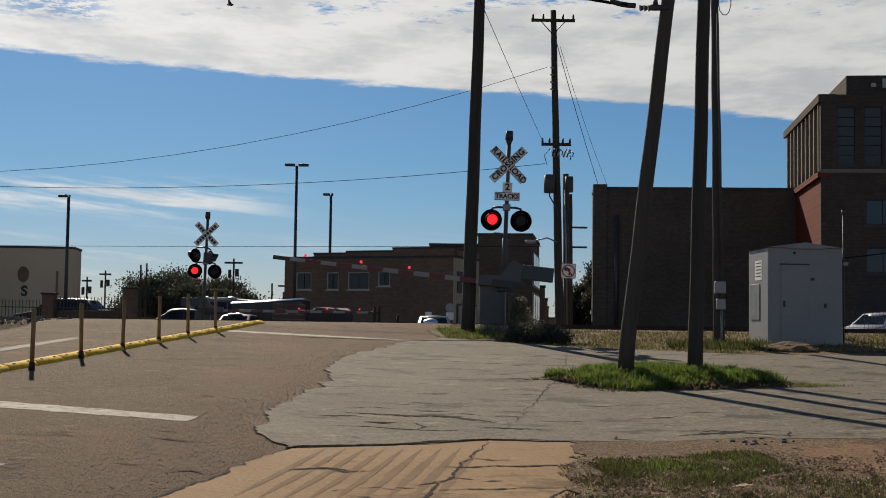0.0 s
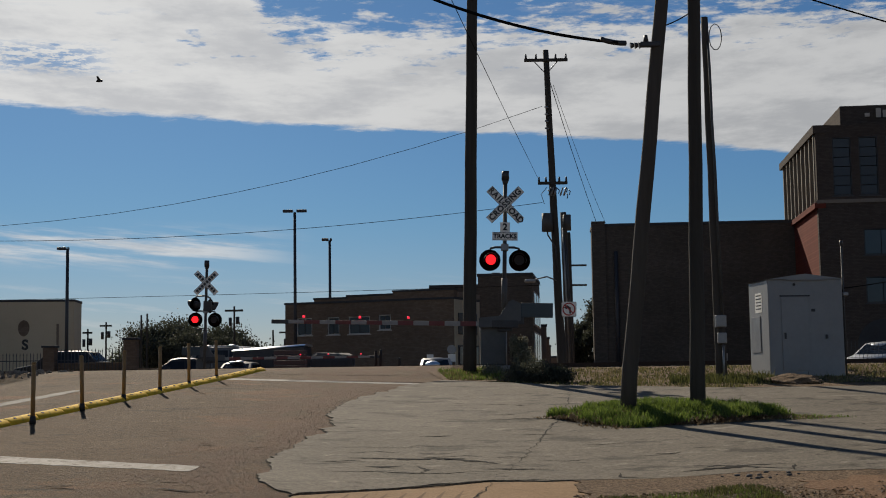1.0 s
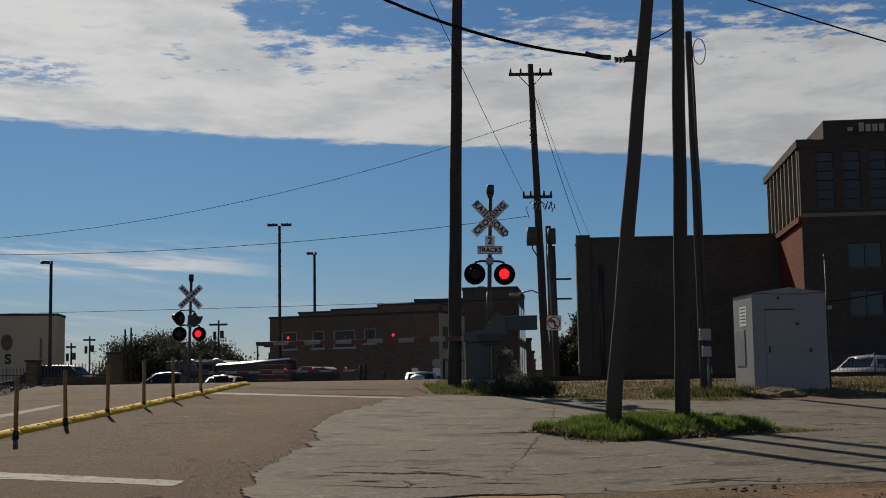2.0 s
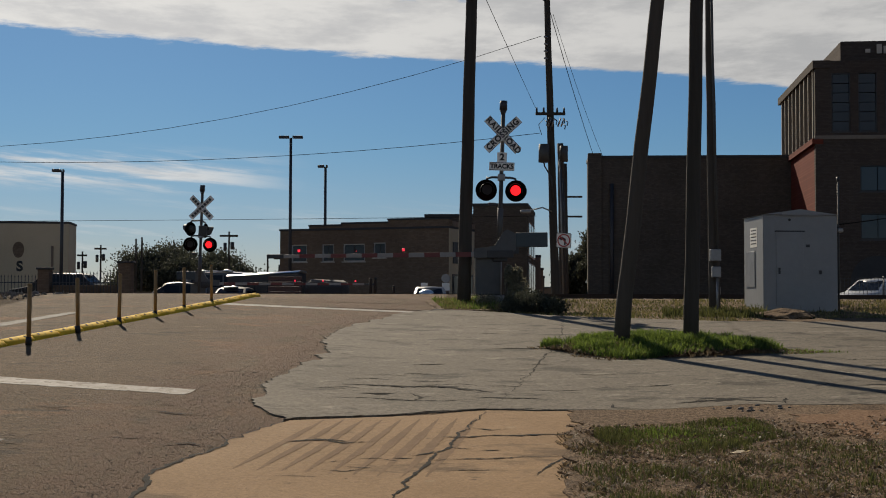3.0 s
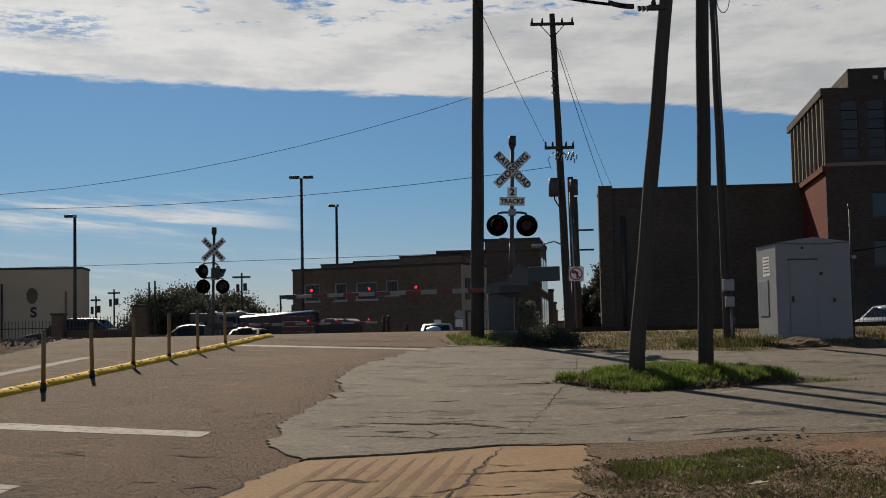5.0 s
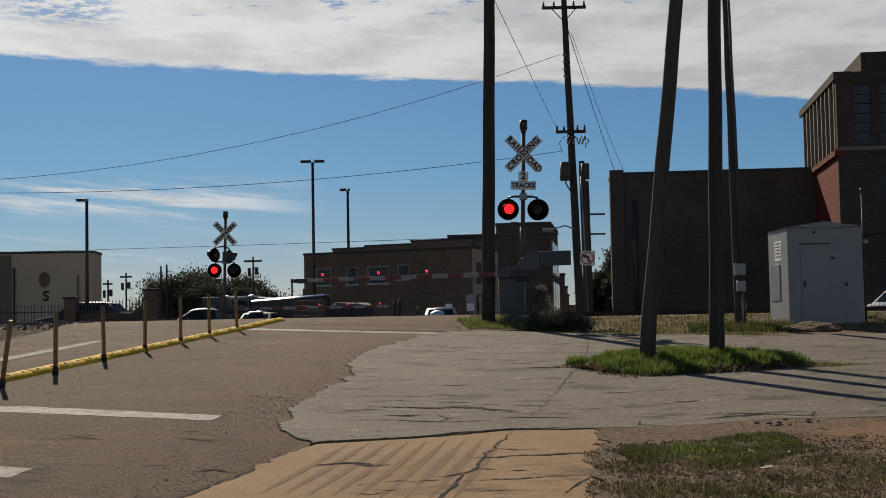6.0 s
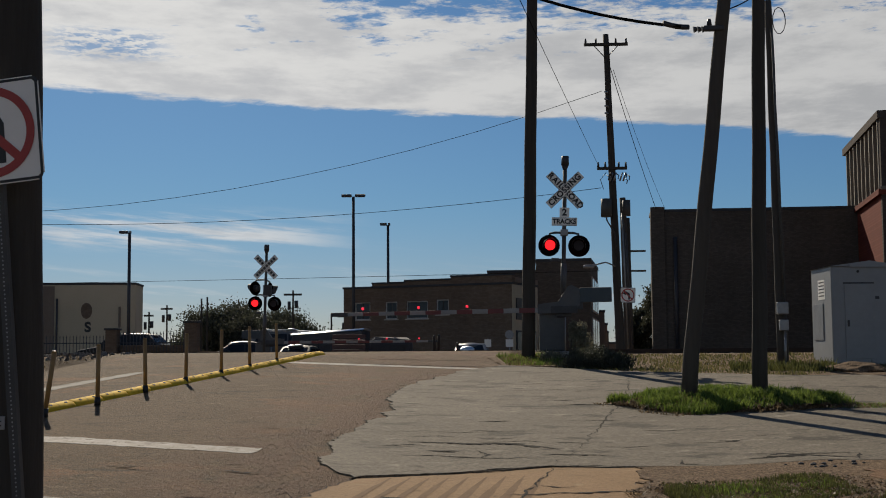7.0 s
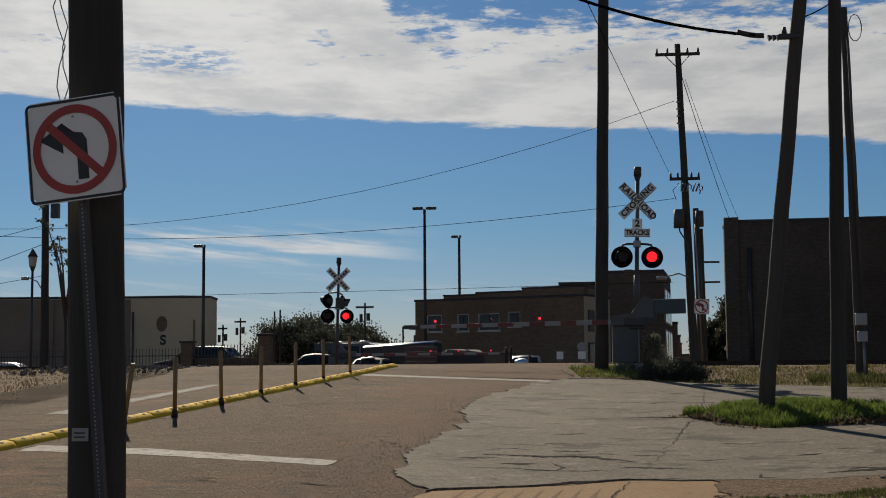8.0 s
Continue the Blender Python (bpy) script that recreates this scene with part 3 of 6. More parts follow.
for i in range(80):                      # short pits and flaws in the worn concrete
    x, y = pits.uniform(-1.5, 9), pits.uniform(15.3, 28)
    w = pits.uniform(0.1, 0.7)
    crack([(x, y), (x + w * 0.5, y + pits.uniform(-0.12, 0.12)), (x + w, y + pits.uniform(-0.1, 0.1))], pits.uniform(0.03, 0.14), apron, 200 + i, 0.022)
for i in range(26):
    x, y = pits.uniform(-6.5, -2.5), pits.uniform(10.5, 30)
    w = pits.uniform(0.1, 0.5)
    crack([(x, y), (x + w * 0.5, y + pits.uniform(-0.1, 0.1)), (x + w, y + pits.uniform(-0.1, 0.1))], pits.uniform(0.03, 0.09), road, 260 + i, 0.006, CLAY)
for i in range(8):
    x, y = pits.uniform(-1.6, 0.8), pits.uniform(10.5, 13.5)
    w = pits.uniform(0.1, 0.4)
    crack([(x, y), (x + w * 0.5, y + pits.uniform(-0.1, 0.1)), (x + w, y + pits.uniform(-0.1, 0.1))], pits.uniform(0.02, 0.06), slab, 300 + i, 0.0095)
# painted bars across the lane
sheet("stop_bar", rag([(-7.2, 17.2), (-2.95, 16.1), (-3.0, 15.6), (-7.2, 16.55)], 0.15, 0.03, 5), 0.004, PAINT_W, "worn white bar painted across the lane", 0.003, road)
sheet("stop_bar", rag([(-5.4, 33.4), (-0.35, 32.3), (-0.35, 31.75), (-5.4, 32.75)], 0.2, 0.03, 6), 0.004, PAINT_W, "worn white stop bar before the gate", 0.003, road)
sheet("stop_bar", rag([(-6.0, 12.55), (-3.95, 12.13), (-4.0, 11.65), (-6.0, 12.0)], 0.15, 0.03, 7), 0.004, PAINT_W, "worn white bar at the lane's start", 0.003, road)
sheet("lane_line", rag([(-8.7, 22.0), (-8.0, 29.5), (-8.25, 29.5), (-9.1, 22.0)], 0.3, 0.05, 9), 0.004, FADED, "faded white lane line", 0.003, road)


# ---- buildings ----
def wall_grid(bm, length, z0, z1, thick, holes):
    """A wall along x with its outer face at y = 0, left open where the holes (s0, s1, z0, z1) are."""
    xs = sorted({0.0, length, *[h[0] for h in holes], *[h[1] for h in holes]})
    zs = sorted({z0, z1, *[h[2] for h in holes], *[h[3] for h in holes]})
    for a, b in zip(xs, xs[1:]):
        for c, d in zip(zs, zs[1:]):
            mx, mz = (a + b) / 2, (c + d) / 2
            if not any(h[0] < mx < h[1] and h[2] < mz < h[3] for h in holes):
                box(bm, a, b, 0, thick, c, d)
    bmesh.ops.remove_doubles(bm, verts=bm.verts[:], dist=0.0005)
    return bm


def window(parent, s0, s1, z0, z1, cols=1, rows=1, frame_mat=None, y=0.0, glass=None):
    """A window in a hole of the front wall: frame, sill, panes set back."""
    fm = frame_mat or FRAME_W
    bm, t = B(), 0.05
    for a, b, c, d in ((s0, s0 + t, z0, z1), (s1 - t, s1, z0, z1), (s0 + t, s1 - t, z0, z0 + t), (s0 + t, s1 - t, z1 - t, z1)):
        box(bm, a, b, y + 0.05, y + 0.15, c, d)
    fr = part("window", bm, fm, parent)
    part("sill", box(B(), s0 - 0.08, s1 + 0.08, y - 0.03, y + 0.1, z0 - 0.06, z0 - 0.003), TRIM if fm is FRAME_W else fm, fr)
    w, h = (s1 - s0 - 2 * t) / cols, (z1 - z0 - 2 * t) / rows
    for i in range(cols):
        for j in range(rows):
            part("pane", box(B(), s0 + t + i * w + 0.02, s0 + t + (i + 1) * w - 0.02, y + 0.10, y + 0.12, z0 + t + j * h + 0.02, z0 + t + (j + 1) * h - 0.02), glass or GLASS, fr)


def house(name, x, y, z, turn, length, depth, height, mat, label, holes=(), cols=1, rows=1, category="building", side_mat=None, frame_mat=None, cap=0.18):
    h = thing(name, pose(x, y, z, 0, 0, turn), label, category)
    part("front_wall", wall_grid(B(), length, 0, height, 0.35, holes), mat, h)
    part("rear_wall", box(B(), 0, length, depth - 0.35, depth, 0, height), mat, h)
    part("side_wall", box(B(), 0, 0.35, 0.352, depth - 0.352, 0, height), side_mat or mat, h)
    part("side_wall", box(B(), length - 0.35, length, 0.352, depth - 0.352, 0, height), side_mat or mat, h)
    part("floor", box(B(), 0.36, length - 0.36, 0.36, depth - 0.36, 0, 0.05), ROOF, h)
    part("roof", box(B(), 0.353, length - 0.353, 0.353, depth - 0.353, height - 0.6, height - 0.45), ROOF, h)
    bm = B()
    for a in ((-0.05, length + 0.05, -0.05, 0.4), (-0.05, length + 0.05, depth - 0.4, depth + 0.05), (-0.05, 0.4, 0.4, depth - 0.4), (length - 0.4, length + 0.05, 0.4, depth - 0.4)):
        box(bm, *a, height + 0.002, height + cap)
    part("coping", bm, ROOF, h)
    for w in holes:
        window(h, *w, cols, rows, frame_mat)
    return h


# long low brick block behind the crossing
Z0 = 0.6
mid = house("brick_block", -9.3, 77.2, Z0, -22.0, 10.6, 4.0, 5.15, BRICK_M, "long low dark-brown brick building with stepped parapet", [(0.75, 1.75, 3.35, 4.35), (2.75, 3.5, 3.35, 4.35), (4.1, 5.45, 3.35, 4.35), (6.0, 6.75, 3.55, 4.4)], 2, 1, cap=0.12)
for i, (a, b, hh) in enumerate(((1.9, 4.0, 0.24), (4.0, 6.9, 0.34), (6.9, 10.62, 0.50))):
    part("parapet_step", box(B(), a, b, -0.02, 0.42, 5.15 + 0.122, 5.15 + hh), BRICK_M, mid)
    part("coping", box(B(), a - 0.03, b + 0.02, -0.06, 0.46, 5.15 + hh + 0.002, 5.15 + hh + 0.10), ROOF, mid)
# street front of that block, round the corner
part("street_front", box(B(), 10.602, 10.63, 0.0, 3.98, 0.0, 5.14), STUCCO, mid, "paler tan street front")
for k in range(2):
    f0 = part("shop_window", box(B(), 10.632, 10.69, 0.45 + k * 1.8, 1.75 + k * 1.8, 0.9, 2.6), DARK_STEEL, mid)
    part("pane", box(B(), 10.692, 10.71, 0.55 + k * 1.8, 1.65 + k * 1.8, 1.0, 2.5), GLASS, f0)
    part("upper_window", box(B(), 10.632, 10.69, 0.5 + k * 1.8, 1.6 + k * 1.8, 3.2, 4.4), DARK_STEEL, mid)
part("cornice", box(B(), 10.25, 10.68, 0.48, 3.9, 5.28, 5.56), STUCCO_D, mid)
house("brick_block", -1.0, 92.0, Z0, -4.0, 3.4, 10, 7.0, BRICK_R, "taller dark block behind the low brick building")
corner = house("corner_building", 2.15, 84.0, Z0, -7.0, 3.45, 9, 7.15, BRICK_R, "narrow dark corner building with pale shop windows")
for k in range(3):
    for z0, z1 in ((1.5, 3.6), (4.0, 6.2)):
        f0 = part("shop_window", box(B(), 3.452, 3.52, 0.6 + k * 2.7, 2.9 + k * 2.7, z0, z1), TRIM, corner)
        part("pane", box(B(), 3.522, 3.54, 0.7 + k * 2.7, 2.8 + k * 2.7, z0 + 0.1, z1 - 0.1), GLASS, f0)
for x, y, w, h, m in ((6.55, 101, 1.2, 4.5, STUCCO_D), (7.85, 115, 1.2, 3.9, BRICK_M), (9.15, 130, 1.2, 3.5, BRICK_R), (11.1, 144, 1.6, 2.6, BRICK_M)):
    house("street_house", x, y, Z0, -2.0, w, 8, h, m, "narrow shop front far down the street")
tagged(link("yard_wall", box(B(), 9.6, 12.5, 99.0, 99.3, Z0 - 0.1, 3.1, 0.02), BRICK_R), "low dark brick yard wall under a tree", "wall", kind="structure")
# large dark wall to the east
east = house("warehouse", 9.03, 79.5, Z0, -4.0, 12.1, 3.0, 9.72, BRICK_R, "large windowless dark brown brick warehouse wall")
part("corner_pier", box(B(), -0.08, 0.75, -0.12, 0.5, 0.0, 10.05, 0.02), BRICK_R, east)
part("downpipe", rod(B(), (1.35, -0.08, 0), (1.35, -0.08, 8.2), 0.13), DARK_STEEL, east)
part("service_door", box(B(), 7.6, 7.8, -0.05, -0.002, 1.4, 2.0), TRIM, east)
# tall office tower with a louvred upper side
tow = thing("office_tower", pose(20.0, 70.0, Z0, 0, 0, -6.6), "tall dark brown brick office tower with louvred top", "building")
HOLES = [(0.85 + 1.38 * i, 1.83 + 1.38 * i, 10.15, 13.3) for i in range(16)] + [(2.3 + 3.4 * i, 4.1 + 3.4 * i, z, z + 1.4) for i in range(6) for z in (4.4, 6.95)]
part("front_wall", wall_grid(B(), 24, 0, 13.95, 0.4, HOLES), BRICK_T, tow)
for w in HOLES:
    window(tow, *w, 2 if w[2] < 9 else 1, 1 if w[2] < 9 else 6, DARK_STEEL, glass=GLASS if w[2] < 9 else DARK_GLASS)
part("red_side_wall", box(B(), 0, 0.4, 0.402, 13.2, 0, 9.5), BRICK_RED, tow, "red brick lower side wall")
part("side_wall", box(B(), 0.35, 0.75, 0.402, 13.2, 9.502, 13.548), BRICK_T, tow)
for k in range(9):
    part("louvre_fin", box(B(), -0.05, 0.35, 0.5 + 1.45 * k, 0.70 + 1.45 * k, 9.8, 13.548), TRIM_D, tow)
part("side_cornice", box(B(), -0.12, 0.8, -0.06, 13.3, 13.55, 13.97), BRICK_T, tow)
part("side_ledge", box(B(), -0.18, 0.4, -0.06, 13.3, 9.502, 9.8), BRICK_RED, tow)
part("front_band", box(B(), -0.05, 24, -0.06, -0.002, 9.75, 9.95), TRIM_D, tow)
part("rear_wall", box(B(), 0.4, 24, 12.8, 13.2, 0, 13.9), BRICK_T, tow)
part("side_wall", box(B(), 23.6, 24, 0.402, 12.798, 0, 13.9), BRICK_T, tow)
part("roof", box(B(), 0.76, 23.59, 0.41, 12.79, 13.5, 13.7), ROOF, tow)
part("penthouse", box(B(), 1.6, 23, 1.4, 11, 13.705, 15.25, 0.05), BRICK_T, tow)
part("archway", rod(B(), (3.1, -0.03, 2.2), (3.1, 0.05, 2.2), 1.35, seg=32), ROOF, tow, "dark arched entrance")
part("archway", box(B(), 1.75, 4.45, -0.028, -0.003, 0, 2.2), ROOF, tow)
for k in range(7):                       # a row of raised signs too worn to read
    part("sign_bar", box(B(), 3.5 + 0.36 * k, 3.76 + 0.36 * k, 1.33, 1.398, 14.55, 15.05 if k == 0 else 14.95), TRIM, tow)
part("roof_light", box(B(), 2.9, 3.15, 1.3, 1.398, 14.6, 14.8), TRIM, tow)
# pale hall to the west
west = house("store_hall", -61.95, 91.3, Z0, 6.0, 35.5, 3.2, 6.6, STUCCO, "wide tan stucco hall with a dark stained end", cap=0.16)
part("stained_wall", box(B(), 0, 28.6, -0.06, -0.002, 0, 6.55), STUCCO_D, west, "brown weather-stained stucco")
for k in range(6):
    part("pilaster", box(B(), 6 + 4.4 * k, 6.5 + 4.4 * k, -0.2, -0.062, 0, 6.55), STUCCO_D, west)
bm = rod(B(), (0, -0.03, 0), (0, -0.002, 0), 0.40, seg=28)
for v in bm.verts:
    v.co.z *= 1.35 if v.co.z > 0 else 1.55
part("balloon_mark", bm, BRICK_M, west, "dark brown balloon-shaped wall mark", pose(32.0, 0, 4.75))
part("stained_wall", box(B(), 28.602, 29.7, -0.05, -0.002, 0, 6.5), STUCCO_D, west, "brown weather-stained stucco")
part("downpipe", rod(B(), (29.9, -0.08, 0), (29.9, -0.08, 5.6), 0.07), DARK_STEEL, west)
part("drain", box(B(), 34.3, 34.45, -0.1, -0.002, 3.3, 5.0), STUCCO_D, west)
letters("S", 0.98, west, pose(32.1, -0.012, 3.5, 90, 0, 0), SIGN_K)


# ---- crossing signals ----
def disc(r, y0, y1, seg=28):
    return rod(B(), (0, y0, 0), (0, y1, 0), r, seg=seg)


def ring(bm, r0, r1, y0, y1, n=40):
    for i in range(n):
        a, b = 6.28318 * i / n, 6.28318 * (i + 1) / n
        q = [bm.verts.new((r * math.cos(t), yy, r * math.sin(t))) for yy in (y0, y1) for r, t in ((r0, a), (r1, a), (r1, b), (r0, b))]
        bm.faces.new(q[:4]), bm.faces.new(q[:3:-1])
        bm.faces.new((q[1], q[5], q[6], q[2])), bm.faces.new((q[0], q[3], q[7], q[4]))
    bmesh.ops.remove_doubles(bm, verts=bm.verts[:], dist=1e-5)
    bmesh.ops.recalc_face_normals(bm, faces=bm.faces[:])
    return bm


def lamp_unit(sig, x, z, y, face, live=True):
    """A round backboard with a hood, and inside it a turning lens, lit on one face and dark on the other."""
    bk = part("backboard", disc(0.29, -0.015, 0.015), BOARD, sig, "round black backboard", pose(x, y, z, 0, 0, face))
    part("lamp_can", rod(B(), (0, 0.016, 0), (0, 0.20, 0), 0.15, 0.11, 20), DARK_STEEL, bk)
    bm, n = B(), 20
    for i in range(n + 1):
        a = math.radians(-20 + 220 * i / n)
        for r, yy in ((0.185, -0.02), (0.185, -0.34 + 0.10 * abs(math.sin(a) - 1)), (0.178, -0.34 + 0.10 * abs(math.sin(a) - 1)), (0.178, -0.02)):
            bm.verts.new((r * math.cos(a), yy, r * math.sin(a)))
    bm.verts.ensure_lookup_table()
    for i in range(n):
        for k in range(4):
            bm.faces.new((bm.verts[4 * i + k], bm.verts[4 * i + (k + 1) % 4], bm.verts[4 * i + 4 + (k + 1) % 4], bm.verts[4 * i + 4 + k]))
    part("hood", bm, BLACK, bk)
    bm = rod(B(), (0, -0.012, 0), (0, 0.012, 0), 0.138, seg=28)
    for f in bm.faces:
        f.material_index = 0 if f.calc_center_median().y < -0.005 else 1
    part("lens_rim", ring(B(), 0.139, 0.172, -0.012, 0.012, 28), BOARD, bk, at=pose(0, -0.175, 0))
    lens = part("lens", bm, [RED_ON if live else RED_OFF, RED_OFF], bk, "red signal lens", pose(0, -0.175, 0))
    return lens


LENSES = {"left": [], "right": []}


def crossing_signal(x, y, z, lean, group, near=True):
    s = thing("crossing_signal", pose(x, y, z, 0, lean, 0), "railroad crossing signal mast with crossbuck and red flashers", "crossing signal", group)
    part("mast", rod(B(), (0, 0, 0), (0, 0, 5.15), 0.057, seg=14), MAST, s)
    part("mast_sleeve", rod(B(), (0, 0, 1.85), (0, 0, 2.62), 0.08, seg=14), GATE_GREY, s)
    part("wiring_box", box(B(), -0.34, -0.12, -0.10, 0.04, 2.66, 2.76, 0.02), DARK_STEEL, s)
    part("footing", box(B(), -0.22, 0.22, -0.22, 0.22, -0.1, 0.28, 0.02), STEEL, s)
    bell = part("bell", rod(B(), (0, 0, 5.15), (0, 0, 5.28), 0.05, 0.10, 16), DARK_STEEL, s, "dark bell on the mast top")
    part("gong", rod(B(), (0, -0.02, 5.28), (0, -0.02, 5.52), 0.105, 0.10, 16), DARK_STEEL, bell)
    for text, turn in (("RAIL     ROAD", 45), ("CROSSING", -45)):
        m = pose(0, -0.075 - (0.012 if turn < 0 else 0), 4.6, 0, turn, 0)
        bm = box(B(), -0.61, 0.61, -0.006, 0.0, -0.115, 0.115, 0.0)
        blade = part("crossbuck_blade", bm, SIGN_W, s, "white crossbuck blade with black letters", m)
        if not near:
            for k in range(8):
                if turn < 0 or k not in (3, 4):
                    part("print_bar", box(B(), -0.53 + 0.135 * k, -0.43 + 0.135 * k, -0.0095, -0.0065, -0.06, 0.06), SIGN_K, blade)
        elif turn > 0:
            letters("RAIL", 0.215, blade, pose(-0.345, -0.0095, 0, 90, 0, 0), SIGN_K, spacing=1.22)
            letters("ROAD", 0.215, blade, pose(0.345, -0.0095, 0, 90, 0, 0), SIGN_K, spacing=1.05)
        else:
            letters("CROSSING", 0.215, blade, pose(0, -0.0095, 0, 90, 0, 0), SIGN_K, spacing=1.12)
        for a, b, c, d in ((-0.605, 0.605, 0.098, 0.108), (-0.605, 0.605, -0.108, -0.098)):
            part("edge_line", box(B(), a, b, -0.0095, -0.0065, c, d), SIGN_K, blade)
    if near:
        n = part("number_plate", box(B(), -0.13, 0.13, -0.075, -0.069, 3.86, 4.12, 0.0), SIGN_W, s, "white plate with the number of tracks")
        letters("2", 0.25, n, pose(0, -0.0775, 3.99, 90, 0, 0), SIGN_K)
        tr = part("tracks_plate", box(B(), -0.34, 0.34, -0.082, -0.0755, 3.63, 3.855, 0.0), SIGN_W, s, "white plate below the number")
        letters("TRACKS", 0.17, tr, pose(0, -0.0845, 3.742, 90, 0, 0), SIGN_K)
        part("plate_border", box(B(), -0.33, 0.33, -0.0845, -0.0825, 3.64, 3.652), SIGN_K, tr)
        part("plate_border", box(B(), -0.33, 0.33, -0.0845, -0.0825, 3.833, 3.845), SIGN_K, tr)
    bm = tube(B(), [(-0.40, 0, 3.30), (-0.38, 0, 3.42), (-0.25, 0, 3.45), (0.25, 0, 3.45), (0.38, 0, 3.42), (0.40, 0, 3.30)], 0.033, 10)
    part("lamp_arm", bm, DARK_STEEL, s)
    part("arm_clamp", box(B(), -0.10, 0.10, -0.10, 0.10, 3.36, 3.54, 0.02), STEEL, s)
    LENSES["left"].append(lamp_unit(s, -0.40, 3.09, -0.08, 6))
    LENSES["right"].append(lamp_unit(s, 0.40, 3.09, -0.08, -6))
    return s


def gate(x, y, z, length, flip, label, n_stripes):
    """Gate mechanism on its own post, with the arm turning about its shaft. flip: 1 reaches west, -1 reaches east."""
    g = thing("crossing_gate", pose(x, y, z), label, "crossing gate", "crossing gates")
    part("post", rod(B(), (0, 0, -0.2), (0, 0, 1.25), 0.06), STEEL, g)
    part("mechanism_box", box(B(), -0.66, 0.02, -0.24, 0.26, 0.22, 1.26, 0.03), GATE_GREY, g, "grey gate mechanism box")
    part("lid", box(B(), -0.68, 0.04, -0.26, 0.28, 1.262, 1.31, 0.015), GATE_GREY, g)
    part("bracket", box(B(), -0.20, 0.20, -0.32, -0.245, 1.1, 1.5, 0.03), DARK_STEEL, g)
    arm = part("gate_arm", box(B(), -0.35, 0.35, -0.42, -0.33, -0.10, 0.10, 0.01), DARK_STEEL, g, "red and white striped gate arm", pose(0, 0, 1.30))
    k = length / n_stripes
    for i in range(n_stripes):
        a, b = 0.36 + i * k, 0.36 + (i + 1) * k - 0.004
        hgt = 0.066 - 0.02 * i / n_stripes
        x0, x1 = sorted((-flip * a, -flip * b))
        part("stripe", box(B(), x0, x1, -0.405, -0.365, -hgt, hgt, 0.004), GATE_R if i % 2 else GATE_W, arm)
    x0, x1 = sorted((-flip * (0.36 + length), -flip * (0.36 + length + 0.45)))
    part("arm_tip", box(B(), x0, x1, -0.40, -0.37, -0.055, 0.055, 0.01), DARK_STEEL, arm, "dark arm tip")
    x0, x1 = sorted((flip * 0.425, flip * 1.27))
    bm = B()
    cheek = [bm.verts.new((flip * px, -0.41, pz)) for px, pz in ((-0.70, -0.10), (-0.70, 0.16), (-0.15, 0.22), (-0.02, 0.42), (0.10, 0.60), (0.20, 0.66), (0.32, 0.60), (0.42, 0.54), (0.42, 0.10), (0.05, -0.06))]
    top = bmesh.ops.extrude_face_region(bm, geom=[bm.faces.new(cheek)])
    for v in top["geom"]:
        if isinstance(v, bmesh.types.BMVert):
            v.co.y += 0.10
    bmesh.ops.recalc_face_normals(bm, faces=bm.faces[:])
    part("arm_cheek", bm, GATE_GREY, arm, "grey cast cheek that carries the arm")
    part("counterweight", box(B(), x0, x1, -0.42, -0.30, 0.18, 0.57, 0.02), COUNTER, arm, "dark grey-blue counterweight plates")
    x0, x1 = sorted((flip * 0.2, flip * 0.5))
    part("weight_link", box(B(), x0, x1, -0.40, -0.34, 0.0, 0.3, 0.01), DARK_STEEL, arm)
    out = []
    for d in (length - 0.05, length - 1.54, length - 2.83):
        bm = box(B(), -0.032, 0.032, -0.07, 0.0, -0.034, 0.034, 0.010)
        for f in bm.faces:
            f.material_index = 0 if f.calc_center_median().y < -0.03 else 1
        out.append(part("arm_lamp", bm, [ARM_RED, RED_OFF], arm, "small red arm lamp", pose(-flip * d, -0.39, 0.14)))
    return g, arm, out


crossing_signal(1.57, 35.5, 1.53, 1.6, "signals at the tracks")
far_signal = crossing_signal(-9.83, 54.0, 0.86, 1.4, "signals at the tracks", False)
near_gate, near_arm, near_lamps = gate(1.62, 35.55, 1.60, 5.4, 1, "lowered red and white crossing gate with a grey mechanism", 13)
far_gate, far_arm, far_lamps = gate(-10.8, 61.2, 1.15, 7.0, -1, "lowered far crossing gate across the opposite lane", 13)
# a second pair of lamps on the far mast, turned to the side street
lamp_unit(far_signal, -0.44, 3.72, 0.05, -125, False)
lamp_unit(far_signal, 0.10, 3.68, 0.42, 125, False)
part("lamp_arm", tube(B(), [(-0.46, 0.1, 3.98), (-0.40, 0.08, 4.06), (0, 0, 4.08), (0.1, 0.42, 4.0)], 0.035), DARK_STEEL, far_signal)
part("junction_box", box(B(), -0.08, 0.24, -0.14, 0.12, 3.44, 3.86, 0.02), MAST, far_signal)
part("side_plate", box(B(), 0.26, 0.44, -0.06, -0.04, 3.52, 3.70, 0.004), MAST, far_signal)


# ---- poles and wires ----
def pole(name, base, top, r0, r1, mat, label, group=""):
    p = thing(name, Matrix.Translation(base), label, "utility pole", group)
    d = Vector(top) - Vector(base)
    n = 14
    pts = [d * (i / n) + Vector((0.006 * math.sin(i * 1.7 + base[0]), 0.006 * math.cos(i * 1.3), 0)) for i in range(n + 1)]
    pts[0] = Vector((0, 0, -0.3))
    part("trunk", tube(B(), pts, r0, 16, r1 / r0), mat, p)
    return p


